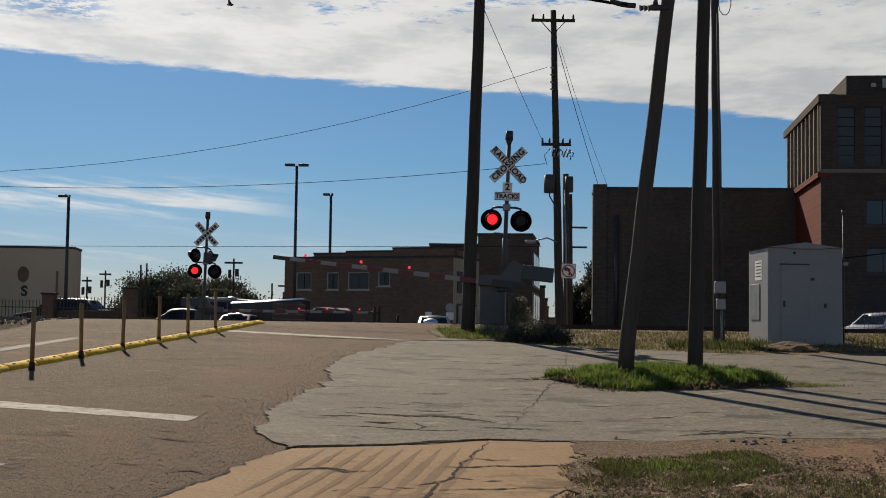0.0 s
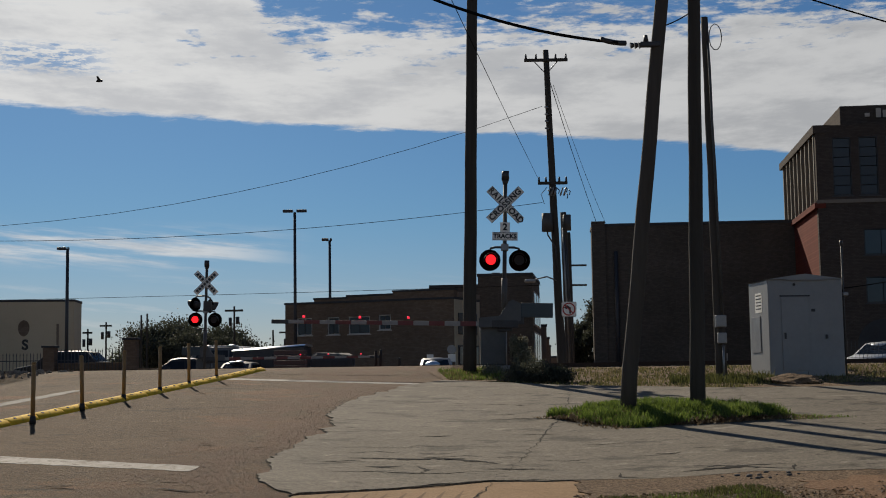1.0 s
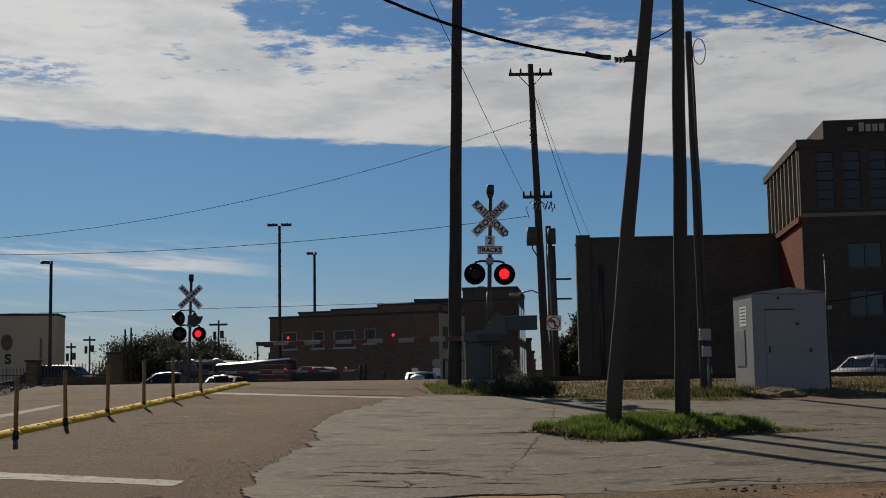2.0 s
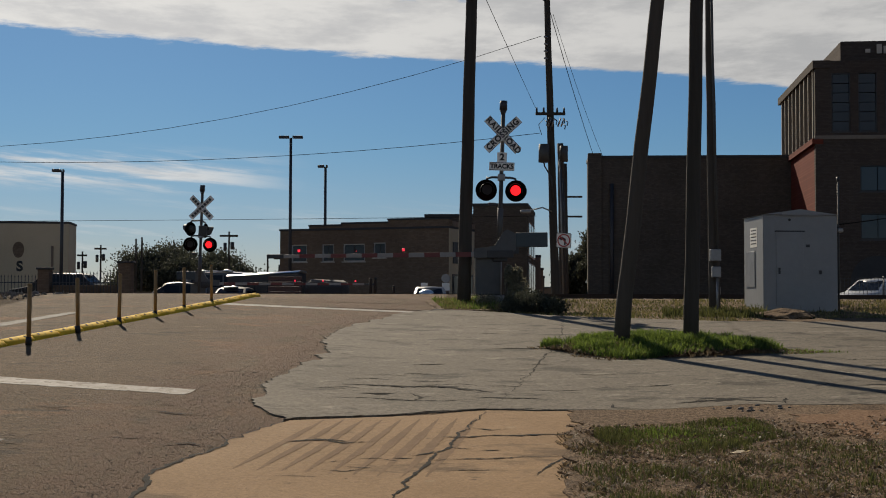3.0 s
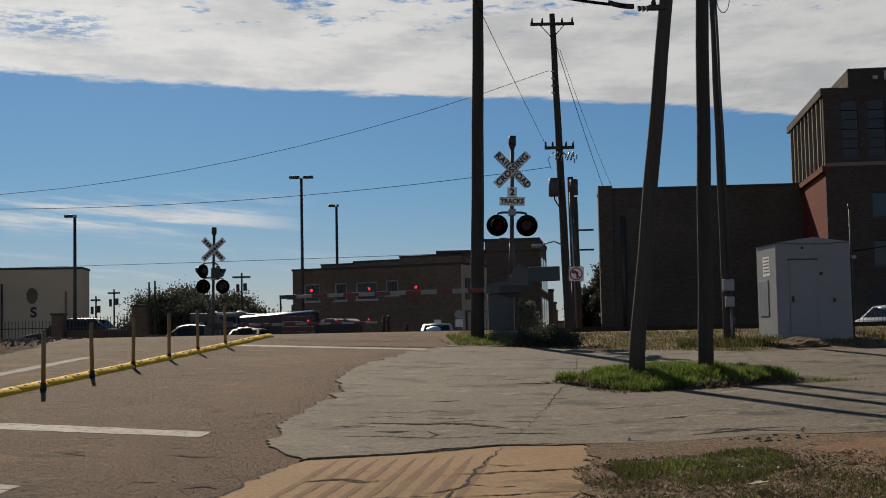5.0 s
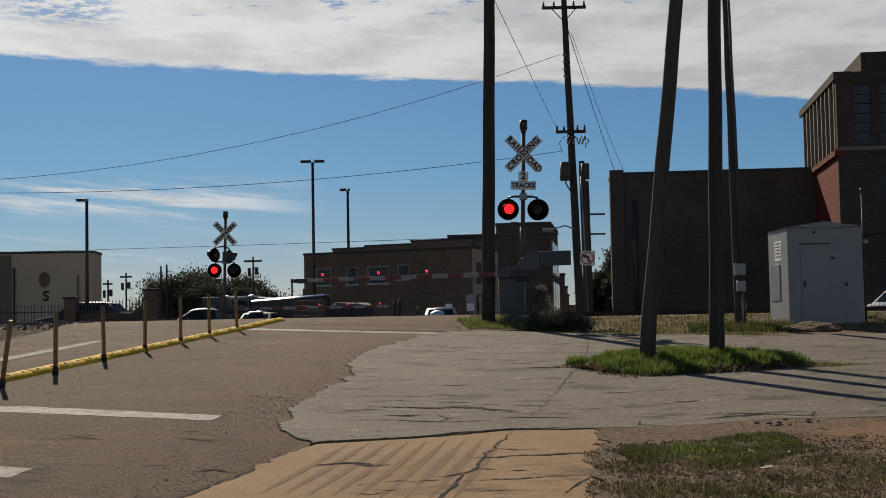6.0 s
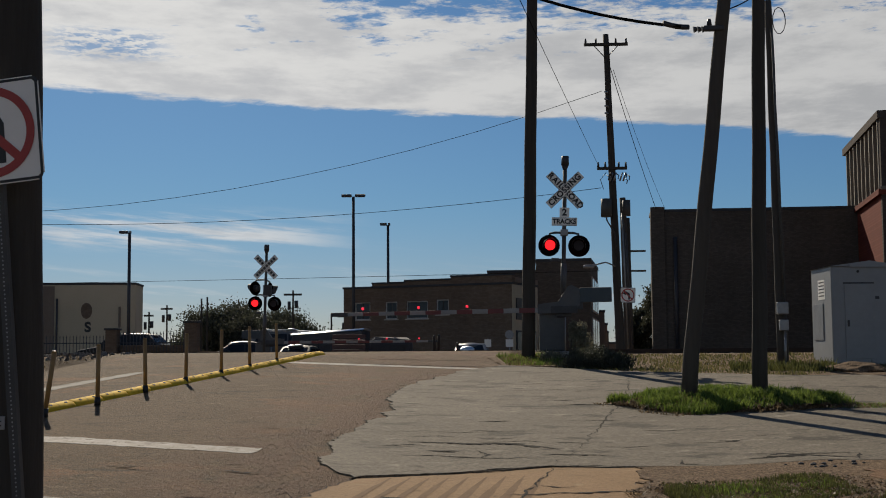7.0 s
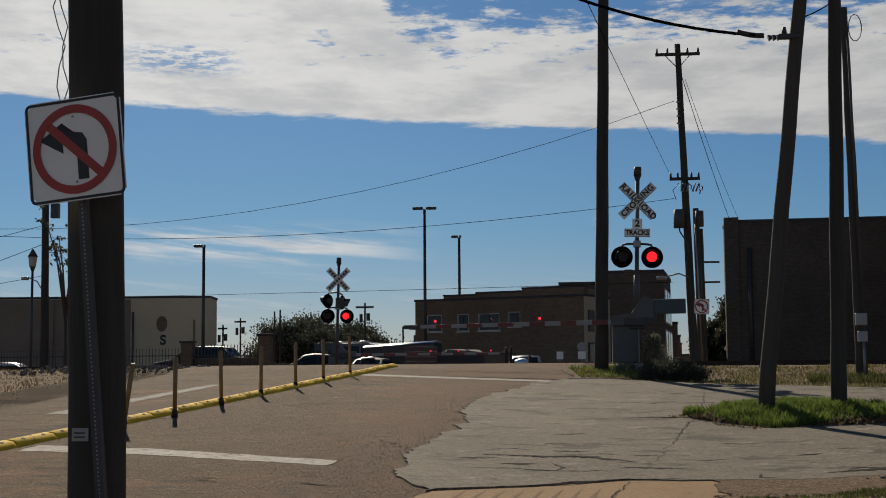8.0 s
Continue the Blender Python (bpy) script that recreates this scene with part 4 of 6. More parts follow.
def crossarm(p, x, y, z, half, braces=True, mat=None):
    a = part("crossarm", box(B(), x - half, x + half, y - 0.17, y - 0.05, z - 0.06, z + 0.06, 0.01), mat or WOOD, p)
    for s in (-0.92, -0.45, 0.45, 0.92):
        part("insulator", rod(B(), (x + s * half, y - 0.11, z + 0.06), (x + s * half, y - 0.11, z + 0.26), 0.05, 0.035, 10), DARK_STEEL, a)
    if braces:
        for s in (-1, 1):
            part("brace", rod(B(), (x + s * half * 0.55, y - 0.12, z - 0.05), (x, y - 0.1, z - 0.6), 0.02), DARK_STEEL, a)
    return a


pole("utility_pole", (0.66, 35.6, 1.6), (0.98, 35.6, 15.0), 0.185, 0.13, WOOD, "tall dark wooden utility pole beside the crossing gate")
pole_b = pole("utility_pole", (2.99, 21.85, 0.98), (4.0, 21.67, 10.12), 0.134, 0.102, WOOD_G, "leaning grey-brown wooden pole in a grass patch", "poles in the grass patch")
pole("utility_pole", (4.17, 21.93, 0.98), (4.40, 22.02, 10.48), 0.130, 0.098, WOOD, "dark wooden pole in a grass patch", "poles in the grass patch")
pole_d = pole("utility_pole", (6.88, 33.0, 1.4), (6.75, 33.0, 10.55), 0.145, 0.09, WOOD_G, "wooden service pole with two meter boxes")
part("meter_box", box(B(), -0.17, 0.10, -0.32, -0.17, 1.25, 1.55, 0.02), STEEL, pole_d, "grey meter box")
part("meter_box", box(B(), -0.12, 0.10, -0.30, -0.17, 0.85, 1.12, 0.02), STEEL, pole_d, "grey switch box")
part("conduit", rod(B(), (0.02, -0.2, 1.55), (-0.10, -0.17, 8.4), 0.025), MAST, pole_d)
part("conduit", rod(B(), (0.02, -0.2, -0.1), (0.02, -0.2, 0.85), 0.03), STEEL, pole_d)
part("wire_loop", tube(B(), [(0.1 + 0.16 * math.cos(k * 0.55), -0.15, 8.6 + 0.34 * math.sin(k * 0.55)) for k in range(13)], 0.012, 6), DARK_STEEL, pole_d)
# guy bracket on the leaning pole
br = part("pole_bracket", box(B(), 0.36, 0.70, -0.25, -0.15, 6.00, 6.09, 0.02), DARK_STEEL, pole_b, "dark steel pole bracket")
for k in range(3):
    part("insulator", rod(B(), (0.20 + 0.07 * k, -0.20, 6.03), (0.255 + 0.07 * k, -0.20, 6.04), 0.055, 0.035, 12), DARK_STEEL, br)
part("insulator", rod(B(), (0.46, -0.20, 6.10), (0.46, -0.20, 6.20), 0.045, 0.03, 10), DARK_STEEL, br)

line_pole = pole("utility_pole", (4.86, 55.0, 1.2), (4.46, 55.0, 15.2), 0.19, 0.12, WOOD, "tall line pole with crossarms and transformer")
crossarm(line_pole, -0.41, 0, 13.55, 0.92)
crossarm(line_pole, -0.24, 0, 8.3, 0.62, False)
part("transformer", rod(B(), (-0.52, -0.25, 6.25), (-0.52, -0.25, 7.0), 0.23, 0.22, 18), MAST, line_pole, "grey can transformer")
part("transformer", rod(B(), (0.32, -0.1, 6.3), (0.32, -0.1, 6.95), 0.17, 0.17, 18), MAST, line_pole, "small grey transformer")
for s in (-0.34, -0.2, 0.06, 0.2):
    part("fuse_cutout", rod(B(), (s, -0.2, 7.75), (s + 0.12, -0.25, 8.1), 0.04, 0.03, 8), STEEL, line_pole)
for k in range(4):
    part("insulator", rod(B(), (-0.38, -0.15, 10.6 + 0.3 * k), (-0.50, -0.3, 10.6 + 0.3 * k), 0.05, 0.04, 8), STEEL, line_pole)
part("street_lamp_arm", tube(B(), [(-0.15, -0.1, 4.2), (-0.6, -0.5, 4.35), (-1.15, -0.9, 4.2)], 0.03), STEEL, line_pole)
part("street_lamp_head", box(B(), -1.55, -1.1, -1.05, -0.85, 4.08, 4.22, 0.05), STEEL, line_pole)
for k, (xa, xb) in enumerate(((0.16, 0.30), (0.22, 0.42), (0.30, 0.52))):
    part("riser_cable", tube(B(), [(xa - 0.02, -0.1, 6.4 - 0.4 * k), (xa + 0.05, -0.1, 4.0), (xb, -0.05, 0.3)], 0.035, 6), DARK_STEEL if k else STEEL, line_pole)
for k, (xx, zz) in enumerate(((-0.46, 8.0), (-0.34, 8.1), (-0.05, 8.05), (0.28, 8.1), (0.4, 8.0), (0.3, 7.85), (-0.3, 7.8))):
    part("fuse_cutout", tube(B(), [(xx, -0.2, zz), (xx + 0.07, -0.3, zz - 0.08), (xx + 0.04, -0.25, zz - 0.22)], 0.022, 6), DARK_STEEL, line_pole)
part("cable_drop", tube(B(), [(-0.62, -0.3, 7.4), (-0.75, -0.35, 7.8), (-0.5, -0.3, 8.1)], 0.015, 5), DARK_STEEL, line_pole)
part("cable_drop", tube(B(), [(-0.55, -0.2, 6.6), (-0.5, -0.25, 6.1), (-0.2, -0.22, 5.6), (-0.1, -0.2, 4.5)], 0.03), DARK_STEEL, line_pole)
pole("utility_pole", (5.32, 56.5, 1.1), (5.18, 56.5, 8.45), 0.17, 0.13, WOOD_G, "shorter wooden pole behind the line pole")
pole_f = pole("utility_pole", (5.75, 60.0, 0.8), (5.70, 60.0, 7.95), 0.14, 0.11, WOOD, "wooden pole with small side arms")
for zz in (5.6, 4.7):
    part("side_arm", box(B(), 0.0, 0.75, -0.06, 0.06, zz, zz + 0.08, 0.01), WOOD, pole_f)


CABLE = material("black_cable", (0.008, 0.008, 0.008), (0.016, 0.016, 0.016), 0.95, grain=20, bump=0, spec=0.0)


def wire(a, b, drop, r=0.012, label="thin black overhead wire"):
    tagged(link("overhead_wire", tube(B(), sag(a, b, drop, 20), r, 5), CABLE), label, "wire")


wire((4.26, 55, 12.79), (-50, 66, 12.6), 4.1, 0.011)
wire((4.18, 55, 8.70), (-33, 62, 8.8), 0.95, 0.012)
wire((4.4, 60, 5.56), (-48, 96, 7.4), 0.1, 0.012)
wire((4.06, 55, 9.65), (-0.9, 16, 8.6), 0.05, 0.008)
wire((4.61, 55, 13.85), (9.3, 79.5, 10.5), 0.15, 0.016)
wire((4.75, 55, 13.7), (9.9, 79.6, 10.4), 0.25, 0.010)
wire((2.98, 21.62, 7.06), (-3.55, 21.3, 9.77), 0.53, 0.027, "thick black cable tied to the leaning pole")
wire((3.71, 21.76, 7.35), (4.29, 22.0, 7.67), 0.03, 0.011)
wire((4.33, 22.0, 8.54), (12.4, 21.3, 5.8), 0.1, 0.014)
wire((9.99, 33.5, 3.6), (30, 70.4, 8.0), 0.3, 0.016)
wire((-40, 60, 5.6), (-24.8, 60, 8.7), 0.15, 0.014)
wire((-40, 60, 4.2), (-24.8, 60, 6.3), 0.1, 0.012)
wire((-40, 60, 2.9), (-24.3, 60, 8.0), 0.15, 0.014)
tagged(link("cable_clamp", tube(B(), sag((2.68, 21.6, 7.12), (3.12, 21.68, 7.06), 0.02, 4), 0.045, 8), DARK_STEEL), "dark cable strain clamp at the leaning pole", "cable clamp")


def lamp_post(x, y, z, height, heads):
    p = thing("lot_lamp", pose(x, y, z), "slim dark parking-lot lamp pole", "lamp post", "parking lot lamps")
    part("pole", rod(B(), (0, 0, 0), (0, 0, height), 0.10, 0.08, 10), DARK_STEEL, p)
    for s in heads:
        x0, x1 = sorted((s * 0.1, s * 0.68))
        part("lamp_head", box(B(), x0, x1, -0.15, 0.15, height - 0.02, height + 0.13, 0.03), DARK_STEEL, p)
    return p


lamp_post(-8.47, 75.0, Z0, 10.35, (-1, 1))
lamp_post(-6.92, 80.0, Z0, 9.2, (-0.7, 0.2))
lamp_post(-20.0, 70.0, Z0, 7.9, (-0.8, 0.1))


# ---- equipment hut ----
def equipment_hut():
    h = thing("equipment_hut", pose(8.16, 33.26, 1.43, 0, 0, 4), "grey metal equipment hut with a door and low gable roof", "hut")
    w, d, e = 1.92, 1.60, 2.42
    part("body", box(B(), 0, w, 0, d, -0.15, e, 0.015), HUT, h)
    bm = B()
    v = [bm.verts.new(p) for p in ((-0.04, -0.05, e + 0.002), (w + 0.04, -0.05, e + 0.002), (w / 2, -0.05, e + 0.14), (-0.04, d + 0.05, e + 0.002), (w + 0.04, d + 0.05, e + 0.002), (w / 2, d + 0.05, e + 0.14))]
    for q in ((0, 1, 2), (3, 5, 4), (0, 2, 5, 3), (1, 4, 5, 2), (0, 3, 4, 1)):
        bm.faces.new([v[i] for i in q])
    part("roof", bm, HUT, h)
    part("vent_ridge", box(B(), w / 2 - 0.5, w / 2 + 0.5, -0.06, -0.052, e - 0.02, e + 0.05), HUT, h)
    door = part("door", box(B(), 0.33, 1.04, -0.022, -0.002, 0.12, 1.98, 0.006), HUT, h, "flush grey steel door")
    part("door_handle", box(B(), 0.38, 0.43, -0.06, -0.023, 0.92, 1.08, 0.01), DARK_STEEL, door)
    for z in (0.4, 1.1, 1.8):
        part("hinge", box(B(), 1.035, 1.065, -0.035, -0.0225, z, z + 0.08), STEEL, door)
    part("door_frame", box(B(), 0.30, 1.08, -0.012, -0.001, 1.985, 2.02), DARK_STEEL, h)
    part("plate", box(B(), 1.10, 1.20, -0.012, -0.001, 1.60, 1.67), DARK_STEEL, h)
    part("latch", box(B(), 1.44, 1.50, -0.05, -0.001, 0.92, 1.02, 0.01), DARK_STEEL, h)
    part("vent", rod(B(), (0.68, -0.02, 2.29), (0.68, -0.001, 2.29), 0.035), BLACK, h)
    for k in range(1, 4):
        part("panel_seam", box(B(), w * k / 4 - 0.006, w * k / 4 + 0.006, -0.006, -0.001, -0.1, 0.10), DARK_STEEL, h)
    part("notice", box(B(), -0.006, -0.001, 0.50, 1.05, 1.62, 2.12), SIGN_W, h, "white notice with dark print")
    for k in range(5):
        part("notice_line", box(B(), -0.0085, -0.0065, 0.56, 0.99, 1.70 + k * 0.085, 1.73 + k * 0.085), SIGN_K, h)
    part("louvre", box(B(), -0.02, -0.001, 0.65, 1.4, 0.60, 1.52, 0.005), STEEL, h, "grey louvred vent panel")
    part("mast", rod(B(), (w + 0.14, 0.3, -0.1), (w + 0.14, 0.3, 3.3), 0.024), MAST, h, "thin steel antenna mast")
    part("mast_lamp", box(B(), w + 0.10, w + 0.24, 0.2, 0.4, 2.0, 2.1, 0.02), STEEL, h)
    part("mast_cap", rod(B(), (w + 0.14, 0.3, 3.3), (w + 0.14, 0.3, 3.42), 0.04), DARK_STEEL, h)


equipment_hut()


# ---- lane divider ----
def lane_divider():
    d = thing("lane_divider", pose(0, 0, 0), "yellow modular lane divider with upright marker posts", "lane divider")
    a, b = Vector((-7.78, 14.9)), Vector((-5.08, 36.7))
    n = 21
    way = (b - a) / n
    ang = math.degrees(math.atan2(way.y, way.x))
    L = way.length
    bm = B()
    sec = [(-0.15, -0.02), (-0.14, 0.03), (-0.09, 0.085), (0, 0.105), (0.09, 0.085), (0.14, 0.03), (0.15, -0.02)]
    rows = [[bm.verts.new((x, y * s, z * (1 if s == 1 else 0.9))) for y, z in sec] for x, s in ((0.004, 0.94), (0.05, 1), (L - 0.05, 1), (L - 0.004, 0.94))]
    for r0, r1 in zip(rows, rows[1:]):
        for k in range(6):
            bm.faces.new((r0[k], r1[k], r1[k + 1], r0[k + 1])).smooth = True
    bm.faces.new(rows[0]), bm.faces.new(rows[-1][::-1])
    bmesh.ops.recalc_face_normals(bm, faces=bm.faces[:])
    me = bpy.data.meshes.new("kerb_segment")
    bm.to_mesh(me), bm.free()
    me.materials.append(YELLOW)
    bm = box(B(), -0.035, 0.035, -0.02, 0.02, 0, 0.012, 0.004)
    stud = bpy.data.meshes.new("reflector_stud")
    bm.to_mesh(stud), bm.free()
    stud.materials.append(BLACK)
    for i in range(n):
        p = a + way * i
        z0, z1 = ground_z(*p), ground_z(*(p + way))
        o = new("kerb_segment", me)
        o.parent = d
        o.matrix_basis = pose(p.x, p.y, z0, 0, -math.degrees(math.atan2(z1 - z0, L)), ang)
        for s in (0.25, 0.75):
            k = new("reflector_stud", stud)
            k.parent = o
            k.matrix_basis = pose(L * s, -0.075, 0.085, 38, 0, 0)
    for x, y, lx, ly in ((-6.80, 19.4, 9, 3), (-6.60, 21.32, 0.5, 0), (-6.5, 23.85, -1, 1), (-6.3, 26.08, 0.8, 0), (-6.05, 28.22, 0, -1), (-5.83, 30.28, -0.6, 0), (-5.6, 32.6, -1.0, 0)):
        q = part("marker_post", rod(B(), (0, 0, 0.06), (0, 0, 0.96), 0.036, 0.038, 12), OCHRE, d, "faded yellow flexible post", pose(x, y, ground_z(x, y), ly, lx, 0))
        part("post_foot", rod(B(), (0, 0, 0), (0, 0, 0.13), 0.055, 0.045, 12), BLACK, q)
        part("post_cap", rod(B(), (0, 0, 0.96), (0, 0, 0.99), 0.04, 0.03, 12), OCHRE, q)


lane_divider()


# ---- turn prohibition signs ----
def no_left_turn(m, size, label):
    s = thing("no_left_turn_sign", m, label, "road sign", "no left turn signs")
    h = size / 2
    bm = box(B(), -h, h, -0.002, 0.002, -h, h)
    bmesh.ops.bevel(bm, geom=[e for e in bm.edges if abs(e.verts[0].co.x - e.verts[1].co.x) < 1e-6 and abs(e.verts[0].co.z - e.verts[1].co.z) < 1e-6], offset=size * 0.06, segments=5, affect="EDGES")
    part("plate", bm, SIGN_W, s)
    def rounded(half, r):
        return [(sx * (half - r) + r * math.cos(a0 + 1.5708 * j / 5), sz * (half - r) + r * math.sin(a0 + 1.5708 * j / 5)) for sx, sz, a0 in ((1, 1, 0), (-1, 1, 1.5708), (-1, -1, 3.1416), (1, -1, 4.7124)) for j in range(6)]
    bm = B()
    o0, o1 = rounded(h - size * 0.010, size * 0.05), rounded(h - size * 0.036, size * 0.035)
    vo, vi = [bm.verts.new((x, -0.0045, z)) for x, z in o0], [bm.verts.new((x, -0.0045, z)) for x, z in o1]
    for j in range(len(vo)):
        q = (j + 1) % len(vo)
        bm.faces.new((vo[j], vo[q], vi[q], vi[j]))
    bmesh.ops.recalc_face_normals(bm, faces=bm.faces[:])
    bmesh.ops.solidify(bm, geom=bm.faces[:], thickness=0.0015)
    part("border", bm, SIGN_K, s, "thin black border")
    bm = B()
    w = size * 0.085
    outline = [(0.13, -0.30), (0.13, 0.08), (0.09, 0.15), (0.0, 0.17), (-0.12, 0.17), (-0.12, 0.27), (-0.36, 0.12), (-0.12, -0.03), (-0.12, 0.07), (-0.01, 0.07), (0.02, 0.04), (0.02, -0.30)]
    front = [bm.verts.new((x * size, -0.0045, z * size)) for x, z in outline]
    bmesh.ops.triangulate(bm, faces=[bm.faces.new(front)], ngon_method="EAR_CLIP")
    bmesh.ops.solidify(bm, geom=bm.faces[:], thickness=0.0015)
    part("arrow", bm, SIGN_K, s, "black bent arrow to the left")
    part("ring", ring(B(), size * 0.355, size * 0.435, -0.0085, -0.0062), SIGN_R, s, "red prohibition ring")
    for sz in (-0.32, 0.32):
        part("bolt", rod(B(), (0, -0.0055, sz * size), (0, 0.17, sz * size), 0.008, seg=8), STEEL, s)
    part("slash", box(B(), -size * 0.37, size * 0.37, -0.0060, -0.0050, -w / 2, w / 2), SIGN_R, s, "red slash", pose(0, -0.001, 0, 0, 45, 0))
    return s


no_left_turn(pose(5.16, 54.72, 4.2, 0, 2, 0), 0.62, "white no-left-turn sign on the line pole")
near_pole = pole("utility_pole", (-3.0, 8.05, 0.1), (-3.15, 8.05, 7.5), 0.178, 0.162, WOOD, "thick dark wooden pole carrying a tilted sign")
no_left_turn(pose(-3.07, 7.72, 2.975, 0, -5.5, -6), 0.635, "tilted white no-left-turn sign on a wooden pole")
post = thing("sign_post", Matrix.Translation((-2.84, 7.81, 0.1)), "perforated steel sign post leaning on the pole", "sign post")
bm = B()
box(bm, -0.028, 0.028, -0.028, 0.028, 0, 3.0)
part("tube", bm, MAST, post, at=pose(0, 0, 0, 0, -4.6, 0))
bm = B()
for k in range(115):
    rod(bm, (0, -0.030, 0.06 + k * 0.0254), (0, -0.0285, 0.06 + k * 0.0254), 0.0055, seg=8)
part("punched_holes", bm, STEEL, post, at=pose(0, 0, 0, 0, -4.6, 0))
part("pole_tag", box(B(), -0.115, -0.01, -0.185, -0.176, 1.10, 1.18, 0.002), STEEL, near_pole, "small metal pole tag")
for k in range(2):
    part("tag_bar", box(B(), -0.10, -0.03, -0.188, -0.1855, 1.12 + 0.025 * k, 1.13 + 0.025 * k), DARK_STEEL, near_pole)
rnd = random.Random(4)
for k in range(2):
    pts = [Vector((-0.27 - 0.03 * k + 0.03 * math.sin(i * 1.9 + k * 2) + 0.02 * math.sin(i * 0.8), -0.05, 3.2 + 0.13 * i)) for i in range(12)]
    part("loose_wire", tube(B(), pts, 0.004, 5), STEEL, near_pole)

# ---- tracks ----
bm = B()
SL = bpy.data.meshes.new("sleeper")
box(bm, -0.11, 0.11, -1.3, 1.3, -0.12, 0.0, 0.01)
bm.to_mesh(SL), bm.free()
SL.materials.append(WOOD_G)
for yc in (42.2, 46.4):
    tk = thing("railway_track", pose(0, yc, 1.71), "rusty railway track on stone ballast crossing the road", "railway track", "railway tracks")
    for s in (-0.7175, 0.7175):
        bm = B()
        for x0, x1, z0, z1, hw in ((-80, 80, 0.008, 0.025, 0.07), (-80, 80, 0.026, 0.14, 0.012), (-80, 80, 0.141, 0.18, 0.036)):
            box(bm, x0, x1, s - hw, s + hw, z0, z1)
        part("rail", bm, RUST, tk)
    for x in [-40 + 0.62 * i for i in range(130)]:
        if not -12.3 < x < 0.4:
            o = new("sleeper", SL)
            o.parent = tk
            o.matrix_basis = pose(x, 0, 0.045, 0, 0, 0)
    for s0, s1 in ((-0.62, 0.62), (-1.7, -0.80), (0.80, 1.7)):
        part("crossing_panel", box(B(), -12.0, 0.3, s0, s1, 0.004, 0.158), ASPHALT, tk)
sheet("ballast", rag([(0.5, 39.8), (70, 39.8), (70, 49), (0.5, 49)], 1.0, 0.2, 11), -0.005, STONE, "grey-brown stone ballast")
sheet("ballast", rag([(-12.4, 39.8), (-70, 39.8), (-70, 49), (-12.4, 49)], 1.0, 0.2, 12), -0.005, STONE, "grey-brown stone ballast")


# ---- plants ----
def blades(name, area, n, h0, h1, mat, label, seed, lift=0.0, lean=0.35, width=0.012, rise=None, patchy=False):
    """A patch of grass blades scattered inside an outline."""
    rnd = random.Random(seed)
    xs, ys = [p[0] for p in area], [p[1] for p in area]

    def inside(x, y):
        c = False
        for (x0, y0), (x1, y1) in zip(area, area[1:] + area[:1]):
            if (y0 > y) != (y1 > y) and x < (x1 - x0) * (y - y0) / (y1 - y0) + x0:
                c = not c
        return c
    verts, faces, made, tries = [], [], 0, 0
    while made < n and tries < n * 12:
        tries += 1
        x, y = rnd.uniform(min(xs), max(xs)), rnd.uniform(min(ys), max(ys))
        if not inside(x, y):
            continue
        c = noise.noise(Vector((x * 1.6, y * 1.6, seed)))
        if patchy:
            c = c * 0.6 + 0.7 * noise.noise(Vector((x * 0.55, y * 0.7, seed + 7)))
        elif x > 0:
            c = c * 0.7 + 0.45 * noise.noise(Vector((x * 6.0, y * 6.0, seed)))
        if rnd.random() > 0.55 + (1.3 if patchy else 0.8) * c:
            continue
        made += 1
        z = ground_z(x, y) + lift - 0.03 + (rise(x, y) if rise else 0.0)
        h = rnd.uniform(h0, h1) * (0.75 + 0.8 * max(-0.3, c))
        a, w = rnd.uniform(0, 6.28), width * rnd.uniform(0.7, 1.4)
        bx, by = rnd.uniform(-lean, lean) * h, rnd.uniform(-lean, lean) * h
        cx, cy = math.cos(a) * w, math.sin(a) * w
        i = len(verts)
        verts += [(x - cx, y - cy, z), (x + cx, y + cy, z), (x + cx * 0.7 + bx * 0.4, y + cy * 0.7 + by * 0.4, z + h * 0.6), (x - cx * 0.7 + bx * 0.4, y - cy * 0.7 + by * 0.4, z + h * 0.6), (x + bx, y + by, z + h)]
        faces += [(i, i + 1, i + 2, i + 3), (i + 3, i + 2, i + 4)]
    me = bpy.data.meshes.new(name)
    me.from_pydata(verts, [], faces)
    me.materials.append(mat)
    tagged(new(name, me), label, "grass", kind="stuff")


ISLAND = [(1.80, 22.4), (2.3, 21.2), (2.9, 20.5), (4.2, 20.9), (5.6, 21.6), (5.3, 22.6), (4.5, 23.2), (2.6, 23.3)]


def mound(x, y):
    """A low grassy hump round the foot of two poles."""
    return 0.20 * max(0.0, 1 - ((x - 3.7) / 2.1) ** 2 - ((y - 22.0) / 1.5) ** 2) ** 0.8


bm = B()
f = bm.faces.new([bm.verts.new((x, y, 0)) for x, y in rag(ISLAND, 0.25, 0.07, 21)])
bmesh.ops.triangulate(bm, faces=[f], ngon_method="EAR_CLIP")
for k in range(1, 17):
    bmesh.ops.bisect_plane(bm, geom=bm.verts[:] + bm.edges[:] + bm.faces[:], plane_co=(1.6 + 0.25 * k, 0, 0), plane_no=(1, 0, 0))
for k in range(1, 13):
    bmesh.ops.bisect_plane(bm, geom=bm.verts[:] + bm.edges[:] + bm.faces[:], plane_co=(0, 20.4 + 0.25 * k, 0), plane_no=(0, 1, 0))
for v in bm.verts:
    v.co.z = ground_z(v.co.x, v.co.y) + 0.016 + mound(v.co.x, v.co.y)
bmesh.ops.recalc_face_normals(bm, faces=bm.faces[:])
for f in bm.faces:
    f.smooth = True
    if f.normal.z < 0:
        f.normal_flip()
